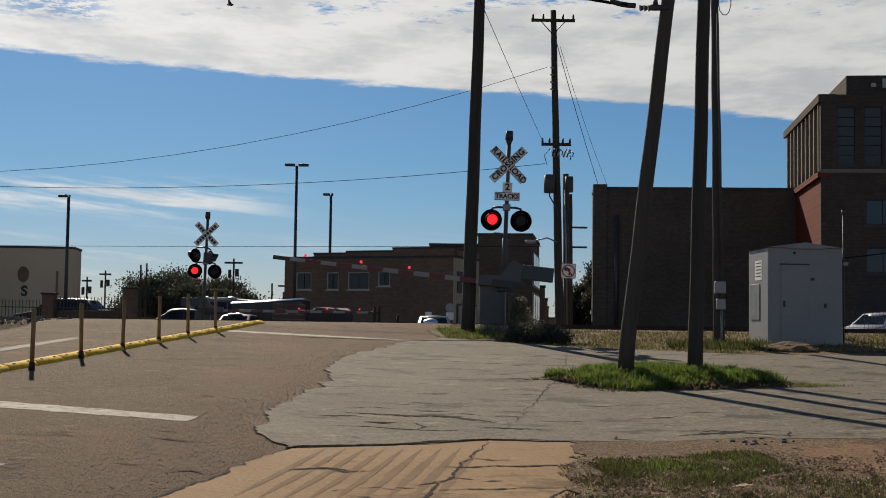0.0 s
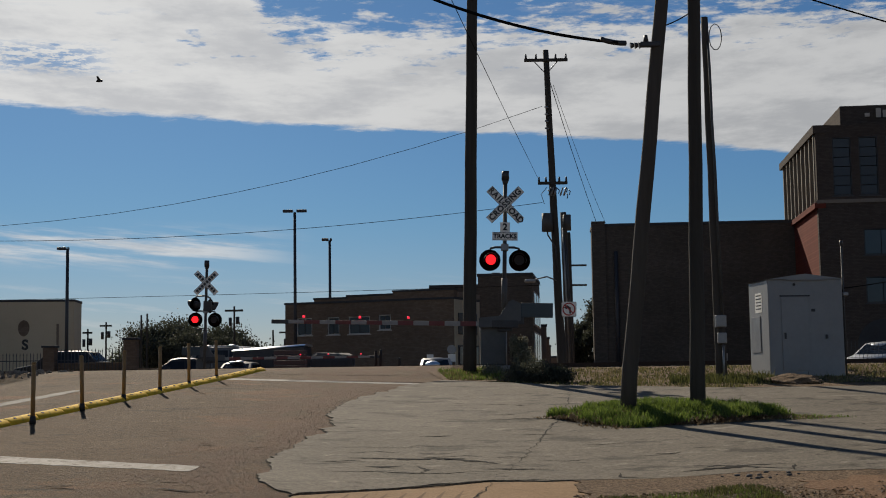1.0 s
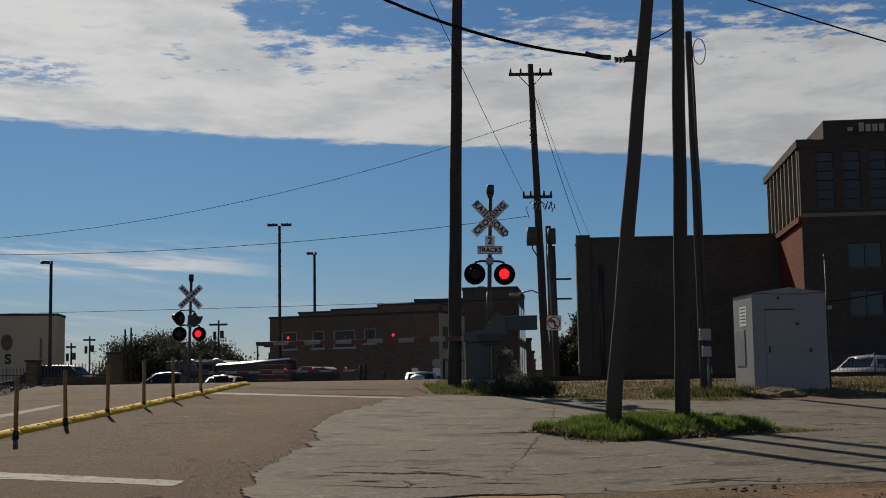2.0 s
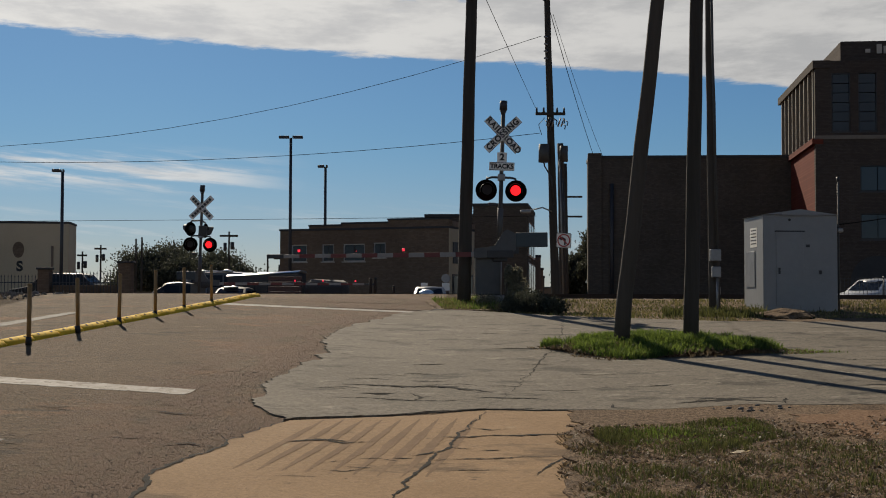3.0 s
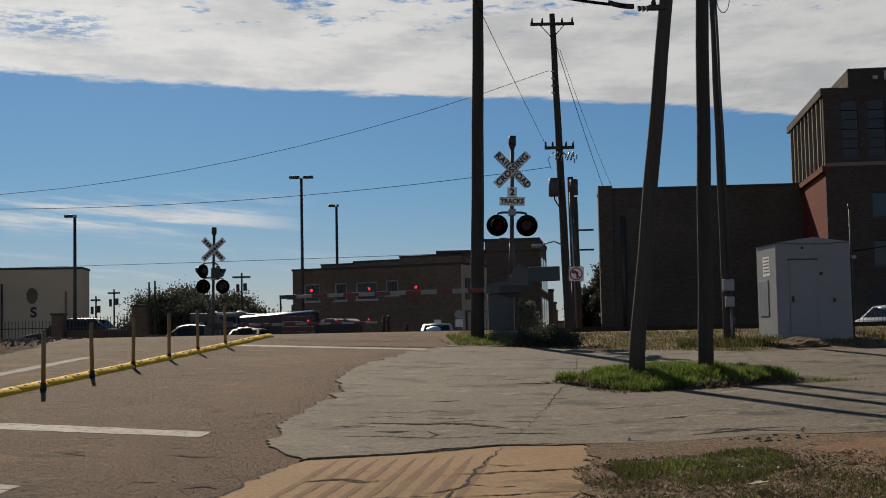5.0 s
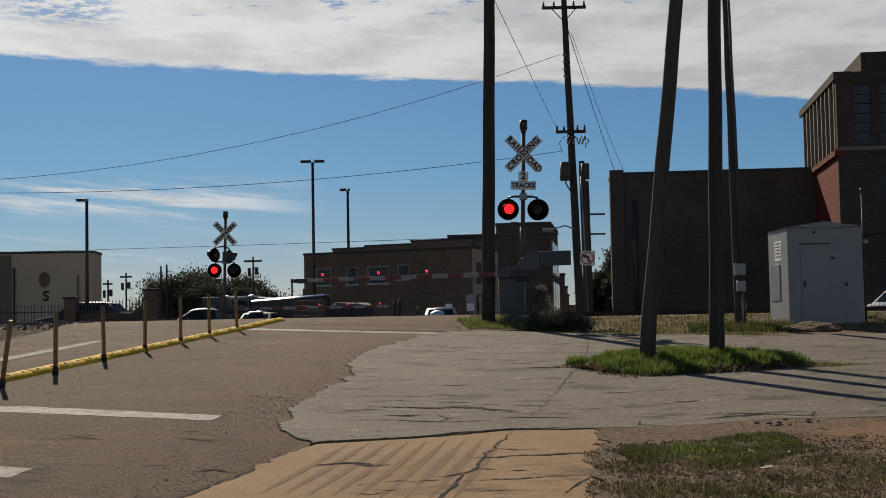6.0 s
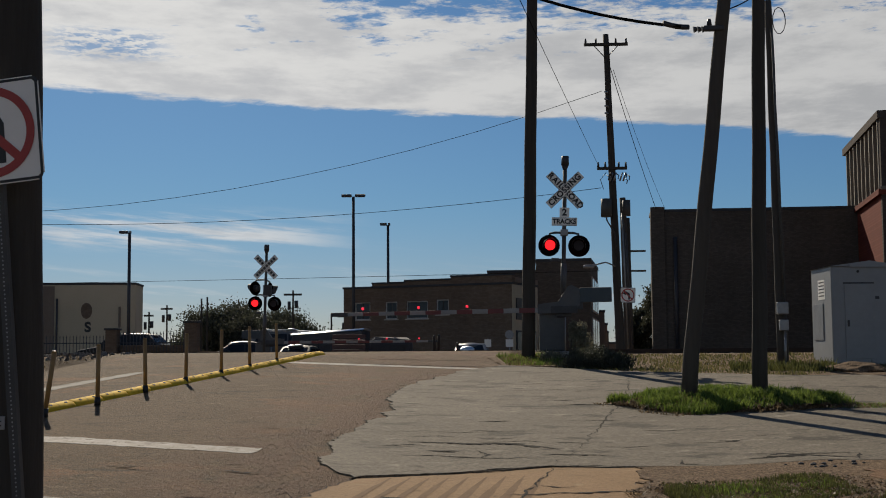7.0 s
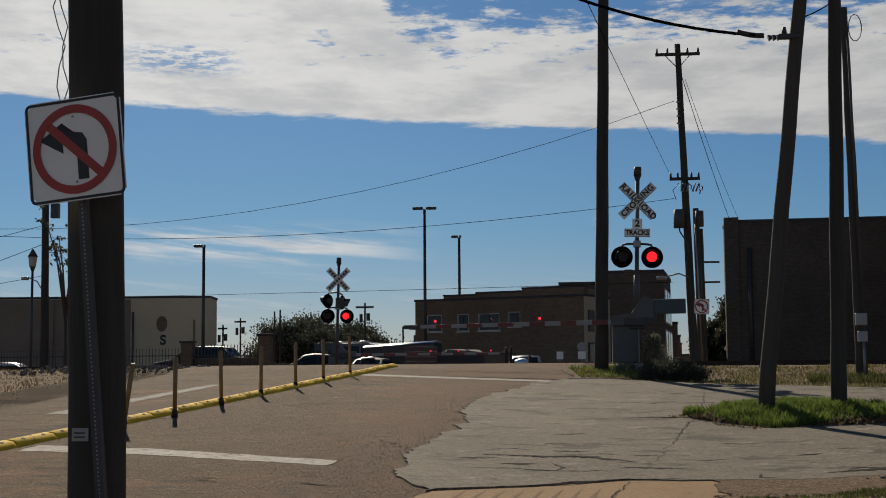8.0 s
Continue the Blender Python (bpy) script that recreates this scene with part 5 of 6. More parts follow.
for v in bmesh.ops.extrude_edge_only(bm, edges=[e for e in bm.edges if len(e.link_faces) == 1])["geom"]:
    if isinstance(v, bmesh.types.BMVert):
        v.co.z -= 0.3
tagged(link("planting_mound", bm, DIRT), "low dirt mound in the apron", "ground", kind="structure")
blades("grass_patch", [(x + (x - 3.7) * 0.05, y + (y - 22) * 0.07) for x, y in ISLAND], 18000, 0.06, 0.19, GRASS, "bright green grass patch round two poles", 1, 0.04, 0.6, 0.008, mound)
blades("grass_patch", rag([(5.0, 21.3), (6.7, 21.5), (6.5, 21.95), (5.3, 22.4)], 0.3, 0.12, 8), 700, 0.03, 0.10, GRASS, "thin tail of the grass patch", 12, 0.03, 0.6, 0.008)
blades("grass_patch", rag([(1.5, 22.4), (2.6, 20.2), (4.3, 20.6), (6.4, 21.5), (5.6, 22.8), (4.4, 23.5), (2.4, 23.5)], 0.4, 0.15, 3), 4200, 0.02, 0.07, STRAW, "dead straw fringe round the grass patch", 2, 0.045, 1.4, 0.010, mound)
sheet("planting_soil", rag([(1.55, 15.2), (16, 15.3), (16, 7.0), (1.0, 7.0), (1.0, 9.0), (1.15, 11.0), (1.35, 13.2), (1.5, 14.6)], 0.14, 0.11, 29), 0.017, DIRT, "bare trodden dirt at the apron edge")
sheet("planting_soil", rag([(1.35, 13.3), (1.9, 14.1), (3.4, 14.2), (4.6, 13.2), (4.6, 11.6), (7.5, 10.6), (7.5, 7.6), (0.75, 7.6), (0.95, 10.2)], 0.2, 0.10, 22), 0.021, DIRT, "trodden dirt with weeds beside the driveway")
blades("verge_grass", rag([(1.55, 13.5), (3.25, 13.85), (3.4, 12.6), (2.5, 12.0), (1.6, 12.2)], 0.3, 0.1, 4), 7500, 0.03, 0.08, OLIVE, "short green grass by the driveway", 3, 0.035, width=0.006)
blades("verge_grass", rag([(1.7, 13.3), (3.1, 13.6), (3.2, 12.7), (2.5, 12.2), (1.8, 12.4)], 0.3, 0.1, 4), 1400, 0.03, 0.085, GRASS, "fresh green grass by the driveway", 13, 0.035, width=0.006)
blades("verge_grass", rag([(1.2, 13.2), (4.2, 12.6), (7.4, 10.5), (7.4, 7.7), (0.8, 7.7), (1.0, 10.2)], 0.3, 0.1, 5), 20000, 0.02, 0.07, STRAW, "dead straw and leaf litter", 4, 0.03, lean=1.8, width=0.011)
blades("verge_grass", rag([(1.2, 12.4), (4.2, 12.2), (6.4, 10.5), (5.4, 8), (1.1, 8), (1.15, 10.2)], 0.3, 0.1, 6), 20000, 0.03, 0.09, OLIVE, "scattered green weeds", 5, 0.03, width=0.006)


def leaf_litter(area, n, seed):
    """Dead leaves lying loose, each a small bent blade."""
    rnd, verts, faces = random.Random(seed), [], []
    for k in range(n):
        x, y = rnd.uniform(area[0], area[1]), area[2] + (area[3] - area[2]) * rnd.random()
        if x < 1.25 + 0.25 * rnd.random() or noise.noise(Vector((x * 2.2, y * 1.6, 4.0))) < -0.12:
            continue
        z, a, r = ground_z(x, y) + 0.025, rnd.uniform(0, 6.28), rnd.uniform(0.010, 0.026)
        cx, cy, w = math.cos(a) * r, math.sin(a) * r, rnd.uniform(0.35, 0.6)
        i = len(verts)
        verts += [(x - cx, y - cy, z + rnd.uniform(0, 0.02)), (x + cy * w, y - cx * w, z + rnd.uniform(0.005, 0.03)), (x + cx, y + cy, z + rnd.uniform(0, 0.02)), (x - cy * w, y + cx * w, z + rnd.uniform(0.005, 0.03))]
        faces += [(i, i + 1, i + 2), (i, i + 2, i + 3)]
    me = bpy.data.meshes.new("leaf_litter")
    me.from_pydata(verts, [], faces)
    me.materials.append(LITTER)
    tagged(new("leaf_litter", me), "brown dead leaves strewn over the verge", "leaf litter", kind="stuff")


LITTER = leaf_material("dead_brown_leaves", (0.044, 0.030, 0.018), (0.250, 0.175, 0.106), 0.2)
leaf_litter((1.2, 6.8, 7.8, 13.6), 9000, 71)
BAND = [(0.1, 33.9), (1.6, 32.2), (2.9, 31.0), (6.3, 29.4), (7.6, 30.6), (12, 31), (20, 30), (20, 37), (0.7, 37)]
blades("weeds", BAND, 12000, 0.02, 0.10, DRYGRASS, "dry yellow-green weeds along the tracks", 6, 0.0, width=0.014, patchy=True)
blades("weeds", BAND, 6000, 0.02, 0.10, OLIVE, "green weeds along the tracks", 7, 0.0, width=0.012, patchy=True)
blades("weeds", [(5.3, 31.2), (7.6, 30.9), (8.1, 32.3), (7.4, 33.6), (5.6, 33.2)], 1600, 0.07, 0.24, OLIVE, "taller weeds by the meter pole", 8, 0.0, width=0.014)
blades("weeds", [(-11, 24), (-10.9, 34), (-11.6, 39), (-40, 39), (-40, 24)], 16000, 0.02, 0.08, STRAW, "dead straw on the far verge", 9, 0.0, width=0.014)
FOOT = [(-0.2, 36.2), (0.1, 33.4), (1.2, 33.1), (1.9, 32.8), (2.4, 34.5), (1.6, 36.6)]
blades("weeds", FOOT, 3200, 0.04, 0.16, DRYGRASS, "dry weeds round the foot of the signal mast", 16, 0.0, width=0.012)
blades("weeds", FOOT, 1800, 0.05, 0.20, GRASS, "green weeds round the foot of the signal mast", 17, 0.0, width=0.012)
sheet("planting_soil", rag([(-0.35, 36.0), (0.0, 33.3), (1.3, 32.9), (2.6, 32.3), (2.6, 36.5), (0.6, 37)], 0.3, 0.12, 31), 0.008, DIRT, "bare dirt round the foot of the signal mast")
# heaps of earth before the hut
bm = B()
bmesh.ops.create_icosphere(bm, subdivisions=4, radius=1.0)
for v in bm.verts:
    n = noise.noise(v.co * 2.3) * 0.10 + noise.noise(v.co * 9) * 0.03
    v.co = Vector((v.co.x * 0.72, v.co.y * 0.8, v.co.z * 0.24)) * (1 + 2 * n)
heap = link("earth_mound", bm, DIRT)
heap.matrix_basis = pose(8.2, 31.3, 1.24)
tagged(heap, "low heap of bare brown earth before the hut", "earth heap")


def bush(name, x, y, z, blobs, n, size, mat, label, seed):
    rnd = random.Random(seed)
    t = thing(name, pose(x, y, z), label, "bush")
    bm = B()
    for cx, cy, cz, rx, ry, rz in blobs:
        rod(bm, (0, 0, -0.1), (cx * 0.8, cy * 0.8, cz), 0.035, 0.012, 6)
    part("stems", bm, BARK, t)
    verts, faces = [], []
    for k in range(n):
        cx, cy, cz, rx, ry, rz = rnd.choice(blobs)
        d = Vector((rnd.gauss(0, 1), rnd.gauss(0, 1), rnd.gauss(0, 1))).normalized() * (rnd.random() ** 0.4) * (1 + 0.5 * noise.noise(Vector((k % 37, cx, cz))))
        c = Vector((cx + d.x * rx, cy + d.y * ry, max(0.02, cz + d.z * rz)))
        q = Euler((rnd.uniform(0, 6.3), rnd.uniform(0, 6.3), rnd.uniform(0, 6.3))).to_matrix()
        s = size * rnd.uniform(0.6, 1.3)
        i = len(verts)
        verts += [tuple(c + q @ Vector(p)) for p in ((-s, 0, 0), (0, -s * 0.4, 0), (s, 0, 0), (0, s * 0.4, 0))]
        faces.append((i, i + 1, i + 2, i + 3))
    me = bpy.data.meshes.new("leaves")
    me.from_pydata(verts, [], faces)
    me.materials.append(mat)
    o = new("leaves", me)
    o.parent = t
    return tagged(o, kind="stuff")


bush("sage_bush", 1.72, 34.9, 1.50, [(0.22, 0.1, 0.55, 0.22, 0.25, 0.40), (0.45, 0.1, 0.42, 0.24, 0.25, 0.36), (0.12, 0.0, 0.85, 0.14, 0.2, 0.26), (-0.45, 0.2, 0.15, 0.3, 0.25, 0.18), (0.34, 0.1, 0.85, 0.14, 0.18, 0.22)], 7000, 0.034, SAGE, "grey-green bush growing round the signal mast", 31)
bush("low_bush", 2.30, 32.6, 1.33, [(-0.45, 0, 0.22, 0.38, 0.4, 0.3), (0, 0, 0.27, 0.45, 0.45, 0.33), (0.5, -0.1, 0.18, 0.4, 0.35, 0.25)], 9000, 0.032, LEAF, "low grey-green bush at the verge", 32)


def tree(x, y, z, height, spread, n, mat, label, seed, bare=False):
    rnd = random.Random(seed)
    t = thing("tree", pose(x, y, z), label, "tree")
    bm, tips = B(), []
    tube(bm, [(0, 0, -0.2), (0.05, 0, height * 0.2), (0.0, 0.05, height * 0.45)], spread * 0.06, 10, 0.6)
    for k in range(11):
        a = k * 2.4 + rnd.uniform(-0.4, 0.4)
        r, hz = spread * rnd.uniform(0.4, 1.0), height * rnd.uniform(0.55 if bare else 0.25, 0.95)
        p1 = Vector((math.cos(a) * r * 0.4, math.sin(a) * r * 0.4, height * 0.45 + (hz - height * 0.45) * 0.5))
        p2 = Vector((math.cos(a) * r, math.sin(a) * r, hz))
        tube(bm, [(0, 0, height * rnd.uniform(0.3, 0.44)), p1, p2], spread * 0.03, 6, 0.3)
        tips += [p2, p1.lerp(p2, 0.6)]
        if not bare:
            tips += [Vector((p2.x * 0.9, p2.y * 0.9, height * rnd.uniform(0.12, 0.5))), p2 * 0.85]
        for j in range(4 if bare else 0):
            p3 = p1.lerp(p2, rnd.random()) + Vector((rnd.uniform(-1, 1), rnd.uniform(-1, 1), rnd.uniform(-0.2, 1))) * spread * 0.3
            tube(bm, [p1.lerp(p2, 0.5), p3], spread * 0.008, 4, 0.4)
            tips.append(p3)
    part("trunk", bm, BARK, t)
    verts, faces = [], []
    for k in range(n):
        c = rnd.choice(tips) + Vector((rnd.gauss(0, 1), rnd.gauss(0, 1), rnd.gauss(0, 0.75))) * spread * (0.05 if bare else 0.19)
        q = Euler((rnd.uniform(0, 6.3), rnd.uniform(0, 6.3), rnd.uniform(0, 6.3))).to_matrix()
        s = rnd.uniform(0.05, 0.13) * (0.9 if bare else 1)
        i = len(verts)
        verts += [tuple(c + q @ Vector(p)) for p in ((-s, 0, 0), (0, -s * 0.6, 0), (s, 0, 0), (0, s * 0.6, 0))]
        faces.append((i, i + 1, i + 2, i + 3))
    me = bpy.data.meshes.new("crown")
    me.from_pydata(verts, [], faces)
    me.materials.append(mat)
    o = new("crown", me)
    o.parent = t
    tagged(o, kind="stuff")


tree(-23.9, 108, Z0, 5.2, 3.2, 45000, LEAF, "dark green spreading tree beyond the lot", 51)
tree(-22.0, 106, Z0, 4.9, 2.8, 40000, LEAF, "dark green spreading tree beyond the lot", 57)
tree(-20.3, 112, Z0, 5.9, 3.5, 51000, LEAF, "dark green spreading tree beyond the lot", 52)
tree(-17.4, 110, Z0, 4.8, 2.7, 33000, LEAF, "small dark tree beyond the lot", 53)
tree(-14.8, 118, Z0, 3.8, 2.3, 21000, LEAF, "small dark tree beyond the lot", 56)
tree(11.0, 97, Z0, 6.4, 1.9, 42000, LEAF, "dark tree beside the warehouse", 54)
tree(-22.2, 56, 1.0, 8.6, 1.6, 520, LEAF, "nearly bare tree with a few leaves", 55, True)

# ---- west side: fence, gate piers, lamps ----
fence = thing("iron_fence", pose(0, 60, 1.0), "black iron picket fence with dark brick piers", "fence")
PICK = bpy.data.meshes.new("picket")
bm = B()
rod(bm, (0, 0, 0.1), (0, 0, 1.62), 0.016, seg=6)
rod(bm, (0, 0, 1.62), (0, 0, 1.74), 0.026, 0.002, 6)
bm.to_mesh(PICK), bm.free()
PICK.materials.append(DARK_STEEL)
for x in [-29 + 0.155 * i for i in range(98)]:
    if abs(x + 17.9) > 0.3 and x < -14.4:
        o = new("picket", PICK)
        o.parent = fence
        o.matrix_basis = pose(x, 0, 0.10 if x < -17.9 else 0.26)
for zz in (0.25, 1.45):
    part("rail", box(B(), -29, -14.4, -0.02, 0.02, zz, zz + 0.04), DARK_STEEL, fence)
for x, w, h in ((-17.87, 0.26, 2.05), (-14.2, 0.30, 2.35)):
    pier = part("pier", box(B(), x - w, x + w, -0.28, 0.28, -0.4, h, 0.01), BRICK_M, fence, "dark brick fence pier")
    part("pier_cap", box(B(), x - w - 0.06, x + w + 0.06, -0.34, 0.34, h + 0.002, h + 0.10, 0.02), ROOF, pier)
part("low_wall", box(B(), -17.6, -14.5, 0.05, 0.3, -0.4, 1.36, 0.02), BRICK_M, fence, "low dark brick wall")
part("low_wall", box(B(), -30, -18.15, 0.1, 0.4, -0.4, 0.95, 0.02), BRICK_M, fence, "low dark brick wall")
ac = thing("acorn_lamp", pose(-23.3, 55.0, 1.1), "black street lamp with an acorn globe", "street lamp")
part("post", rod(B(), (0, 0, 0), (0, 0, 5.0), 0.075, 0.05, 12), DARK_STEEL, ac)
part("collar", rod(B(), (0, 0, 5.0), (0, 0, 5.2), 0.06, 0.13, 14), DARK_STEEL, ac)
part("globe", rod(B(), (0, 0, 5.2), (0, 0, 5.62), 0.14, 0.19, 16), TRIM, ac, "milky acorn globe")
part("cap", rod(B(), (0, 0, 5.62), (0, 0, 5.95), 0.22, 0.04, 16), DARK_STEEL, ac)
wp = pole("utility_pole", (-24.72, 60, 0.8), (-24.86, 60, 11.0), 0.2, 0.15, WOOD, "dark wooden pole with a street lamp arm")
part("street_lamp_arm", tube(B(), [(-0.1, -0.1, 4.7), (-0.35, -0.25, 5.2), (-0.75, -0.4, 5.4)], 0.03), STEEL, wp)
part("street_lamp_head", box(B(), -1.05, -0.70, -0.50, -0.32, 5.26, 5.42, 0.05), STEEL, wp)
part("equipment_can", box(B(), 0.2, 0.58, -0.2, 0.1, 8.2, 8.9, 0.03), DARK_STEEL, wp)
for x, y, h, arm in ((-25.9, 96, 4.65, 0.35), (-25.6, 100, 5.3, 0.45), (-20.65, 90, 5.3, 0), (-20.7, 92, 5.5, 0.0), (-14.0, 88, 5.7, 0.6), (-12.2, 94, 4.3, 0.0), (-11.8, 100, 4.6, 0.7)):
    fp = pole("utility_pole", (x, y, Z0), (x, y, Z0 + h), 0.08, 0.06, WOOD, "distant wooden utility pole", "distant poles")
    if arm:
        part("crossarm", box(B(), -arm, arm, -0.15, -0.05, h - 0.35, h - 0.22), WOOD, fp)
        part("transformer", rod(B(), (0.24, -0.15, h - 1.2), (0.24, -0.15, h - 0.7), 0.13, seg=10), DARK_STEEL, fp)
        part("transformer", rod(B(), (-0.24, -0.15, h - 1.3), (-0.24, -0.15, h - 0.75), 0.11, seg=10), DARK_STEEL, fp)


# ---- vehicles ----
# metal for the trailer roof and the domes added to give sun glints
BRIGHT_METAL = material("bright_sunlit_metal", (0.78, 0.78, 0.76), (0.84, 0.84, 0.82), 0.40, metal=1.0, grain=2, bump=0)


def car(m, color, label, kind="sedan"):
    """Side profile lofted across the width, with a narrower cabin, glass, wheels and lights. Its front points along -x."""
    c = thing("car", m, label, "car")
    hgt, L = {"sedan": (1.45, 4.6), "suv": (1.75, 4.8), "van": (2.0, 5.2)}[kind]
    belt = hgt * 0.60
    prof = {"sedan": [(0.0, 0.45), (0.08, 0.72), (1.25, belt + 0.02), (2.05, hgt - 0.05), (2.5, hgt), (3.2, hgt - 0.04), (4.0, belt + 0.1), (4.52, belt), (4.6, 0.5)],
            "suv": [(0.0, 0.5), (0.06, 0.9), (1.15, belt + 0.02), (1.85, hgt - 0.06), (2.4, hgt), (4.1, hgt - 0.04), (4.65, belt + 0.1), (4.76, belt), (4.8, 0.55)],
            "van": [(0.0, 0.5), (0.06, 0.95), (0.8, belt), (1.5, hgt - 0.08), (2.0, hgt), (4.8, hgt - 0.04), (5.1, belt + 0.2), (5.16, belt), (5.2, 0.55)]}[kind]
    bm = B()
    rows = []
    for yy, tuck in ((-0.88, 1.0), (-0.80, 0.35), (0.80, 0.35), (0.88, 1.0)):
        row = []
        for x, z in prof:
            up = max(0.0, (z - belt) / (hgt - belt))
            row.append(bm.verts.new((x - L / 2, yy * (1 - 0.20 * up), z - (0.05 if tuck == 1.0 else 0.0))))
        row.append(bm.verts.new((L / 2 - 0.1, yy, 0.25)))
        row.append(bm.verts.new((-L / 2 + 0.1, yy, 0.25)))
        rows.append(row)
    k = len(rows[0])
    for a, b in zip(rows, rows[1:]):
        for i in range(k):
            bm.faces.new((a[i], a[(i + 1) % k], b[(i + 1) % k], b[i])).smooth = True
    bm.faces.new(rows[0]), bm.faces.new(rows[-1][::-1])
    bmesh.ops.recalc_face_normals(bm, faces=bm.faces[:])
    body = part("body", bm, color, c)

    bm = B()
    roof_mid = (prof[3][0] + prof[5][0]) / 2 - L / 2
    bmesh.ops.create_uvsphere(bm, u_segments=24, v_segments=12, radius=1.0, matrix=Matrix.Translation((roof_mid, 0, hgt - 0.15)) @ Matrix.Diagonal(((prof[5][0] - prof[3][0]) / 2 + 0.25, 0.70, 0.19, 1)))
    for f in bm.faces:
        f.smooth = True
    part("roof_panel", bm, color, body, "gently domed roof")

    def pane(p, q, name, lab, y0=0.70, y1=0.58):
        bm = B()
        n = Vector((q[1] - p[1], 0, p[0] - q[0])).normalized()
        n = n if n.z > 0 else -n
        v = [bm.verts.new((x - L / 2 + n.x * 0.012, s * w, z + n.z * 0.012)) for (x, z), w in ((p, y0), (q, y1)) for s in (-1, 1)]
        bm.faces.new((v[0], v[1], v[3], v[2]))
        bmesh.ops.solidify(bm, geom=bm.faces[:], thickness=0.006)
        part(name, bm, GLASS, body, lab)
    lerp = lambda a, b, t: (a[0] + (b[0] - a[0]) * t, a[1] + (b[1] - a[1]) * t)
    pane(lerp(prof[2], prof[3], 0.1), lerp(prof[2], prof[3], 0.92), "windscreen", "dark windscreen")
    pane(lerp(prof[6], prof[5], 0.1), lerp(prof[6], prof[5], 0.9), "rear_window", "dark rear window")
    x0, x1 = prof[2][0] + 0.45 - L / 2, prof[6][0] - 0.35 - L / 2
    for s in (-1, 1):
        for a, b in ((x0, (x0 + x1) / 2 - 0.04), ((x0 + x1) / 2 + 0.04, x1)):
            bm = B()
            zt = hgt - 0.16
            up = (zt - belt) / (hgt - belt)
            ins = 0.25 if a == x0 else 0.0
            v = [bm.verts.new(p) for p in ((a, s * 0.872, belt + 0.04), (b, s * 0.872, belt + 0.04), (b - (0.25 if b == x1 else 0), s * (0.885 * (1 - 0.20 * up)), zt), (a + ins, s * (0.885 * (1 - 0.20 * up)), zt))]
            bm.faces.new(v)
            bmesh.ops.solidify(bm, geom=bm.faces[:], thickness=0.006)
            part("side_window", bm, GLASS, body)
        for wx in (0.85 - L / 2, L / 2 - 0.95):
            w = part("wheel", rod(B(), (wx, s * 0.72, 0.32), (wx, s * 0.90, 0.32), 0.32, seg=20), RUBBER, c)
            part("rim", rod(B(), (wx, s * 0.895, 0.32), (wx, s * 0.912, 0.32), 0.20, seg=16), STEEL, w)
        part("headlight", box(B(), -L / 2 + 0.02, -L / 2 + 0.16, s * 0.62 - 0.16, s * 0.62 + 0.16, 0.60, 0.74, 0.02), FRAME_W, body, "clear headlight")
        part("tail_light", box(B(), L / 2 - 0.12, L / 2 - 0.015, s * 0.66 - 0.14, s * 0.66 + 0.14, 0.70, 0.85, 0.02), SIGN_R, body, "red tail light")
        part("mirror", box(B(), x0 + 0.1, x0 + 0.22, s * 0.95 - 0.09, s * 0.95 + 0.09, belt + 0.05, belt + 0.17, 0.02), color, body)
    part("bumper", box(B(), -L / 2 - 0.06, -L / 2 + 0.05, -0.8, 0.8, 0.3, 0.52, 0.03), BLACK, c)
    part("bumper", box(B(), L / 2 - 0.05, L / 2 + 0.06, -0.8, 0.8, 0.3, 0.52, 0.03), BLACK, c)
    return c


GREY_P = paint("grey_car_paint", (0.10, 0.105, 0.11))
WHITE_P, SILVER_P, BLACK_P, BLUE_P = paint("white_car_paint", (0.75, 0.75, 0.74)), paint("silver_car_paint", (0.5, 0.51, 0.52)), paint("black_car_paint", (0.012, 0.012, 0.013), 0.6), paint("dark_blue_paint", (0.02, 0.022, 0.028), 0.5)
car(pose(18.8, 57.0, 1.24, 0, 0, 42), SILVER_P, "silver-white car parked behind a wire fence", "sedan")
car(pose(-20.3, 70.5, 1.35, 0, 0, -12), BLACK_P, "black pickup-sized vehicle behind the iron fence", "suv")
car(pose(-27.0, 72.0, 0.9, 0, 0, 5), SILVER_P, "silver car behind the iron fence", "sedan")
car(pose(-33.0, 74.0, 0.9, 0, 0, 5), SILVER_P, "silver car in the far lot", "sedan")
car(pose(-13.3, 66.0, 1.12, 0, 0, 10), BLUE_P, "dark car with bright reflections", "sedan")
car(pose(-10.6, 72.0, 1.0, 0, 0, -25), BLACK_P, "dark car waiting beyond the far gate", "sedan")
glint_car = car(pose(-9.75, 62.8, 0.86, 0, 0, 82), BLACK_P, "dark car with added sun-glint domes waiting beyond the far gate", "sedan")
car(pose(-13.4, 80.0, 0.8, 0, 0, 20), WHITE_P, "white car in the far lot", "sedan")
# light put into colour: grey for the shaded body, a white plate for the sunlit roof
shuttle = car(pose(-11.35, 67.5, 1.12, 0, 0, 4), GREY_P, "van waiting beyond the gate, shaded body grey, sunlit roof pale", "van")
part("sunlit_roof_plate", box(B(), -0.75, 0.85, -0.55, 0.55, 2.02, 2.08, 0.02), WHITE_P, shuttle, "white plate for the van's sunlit roof")
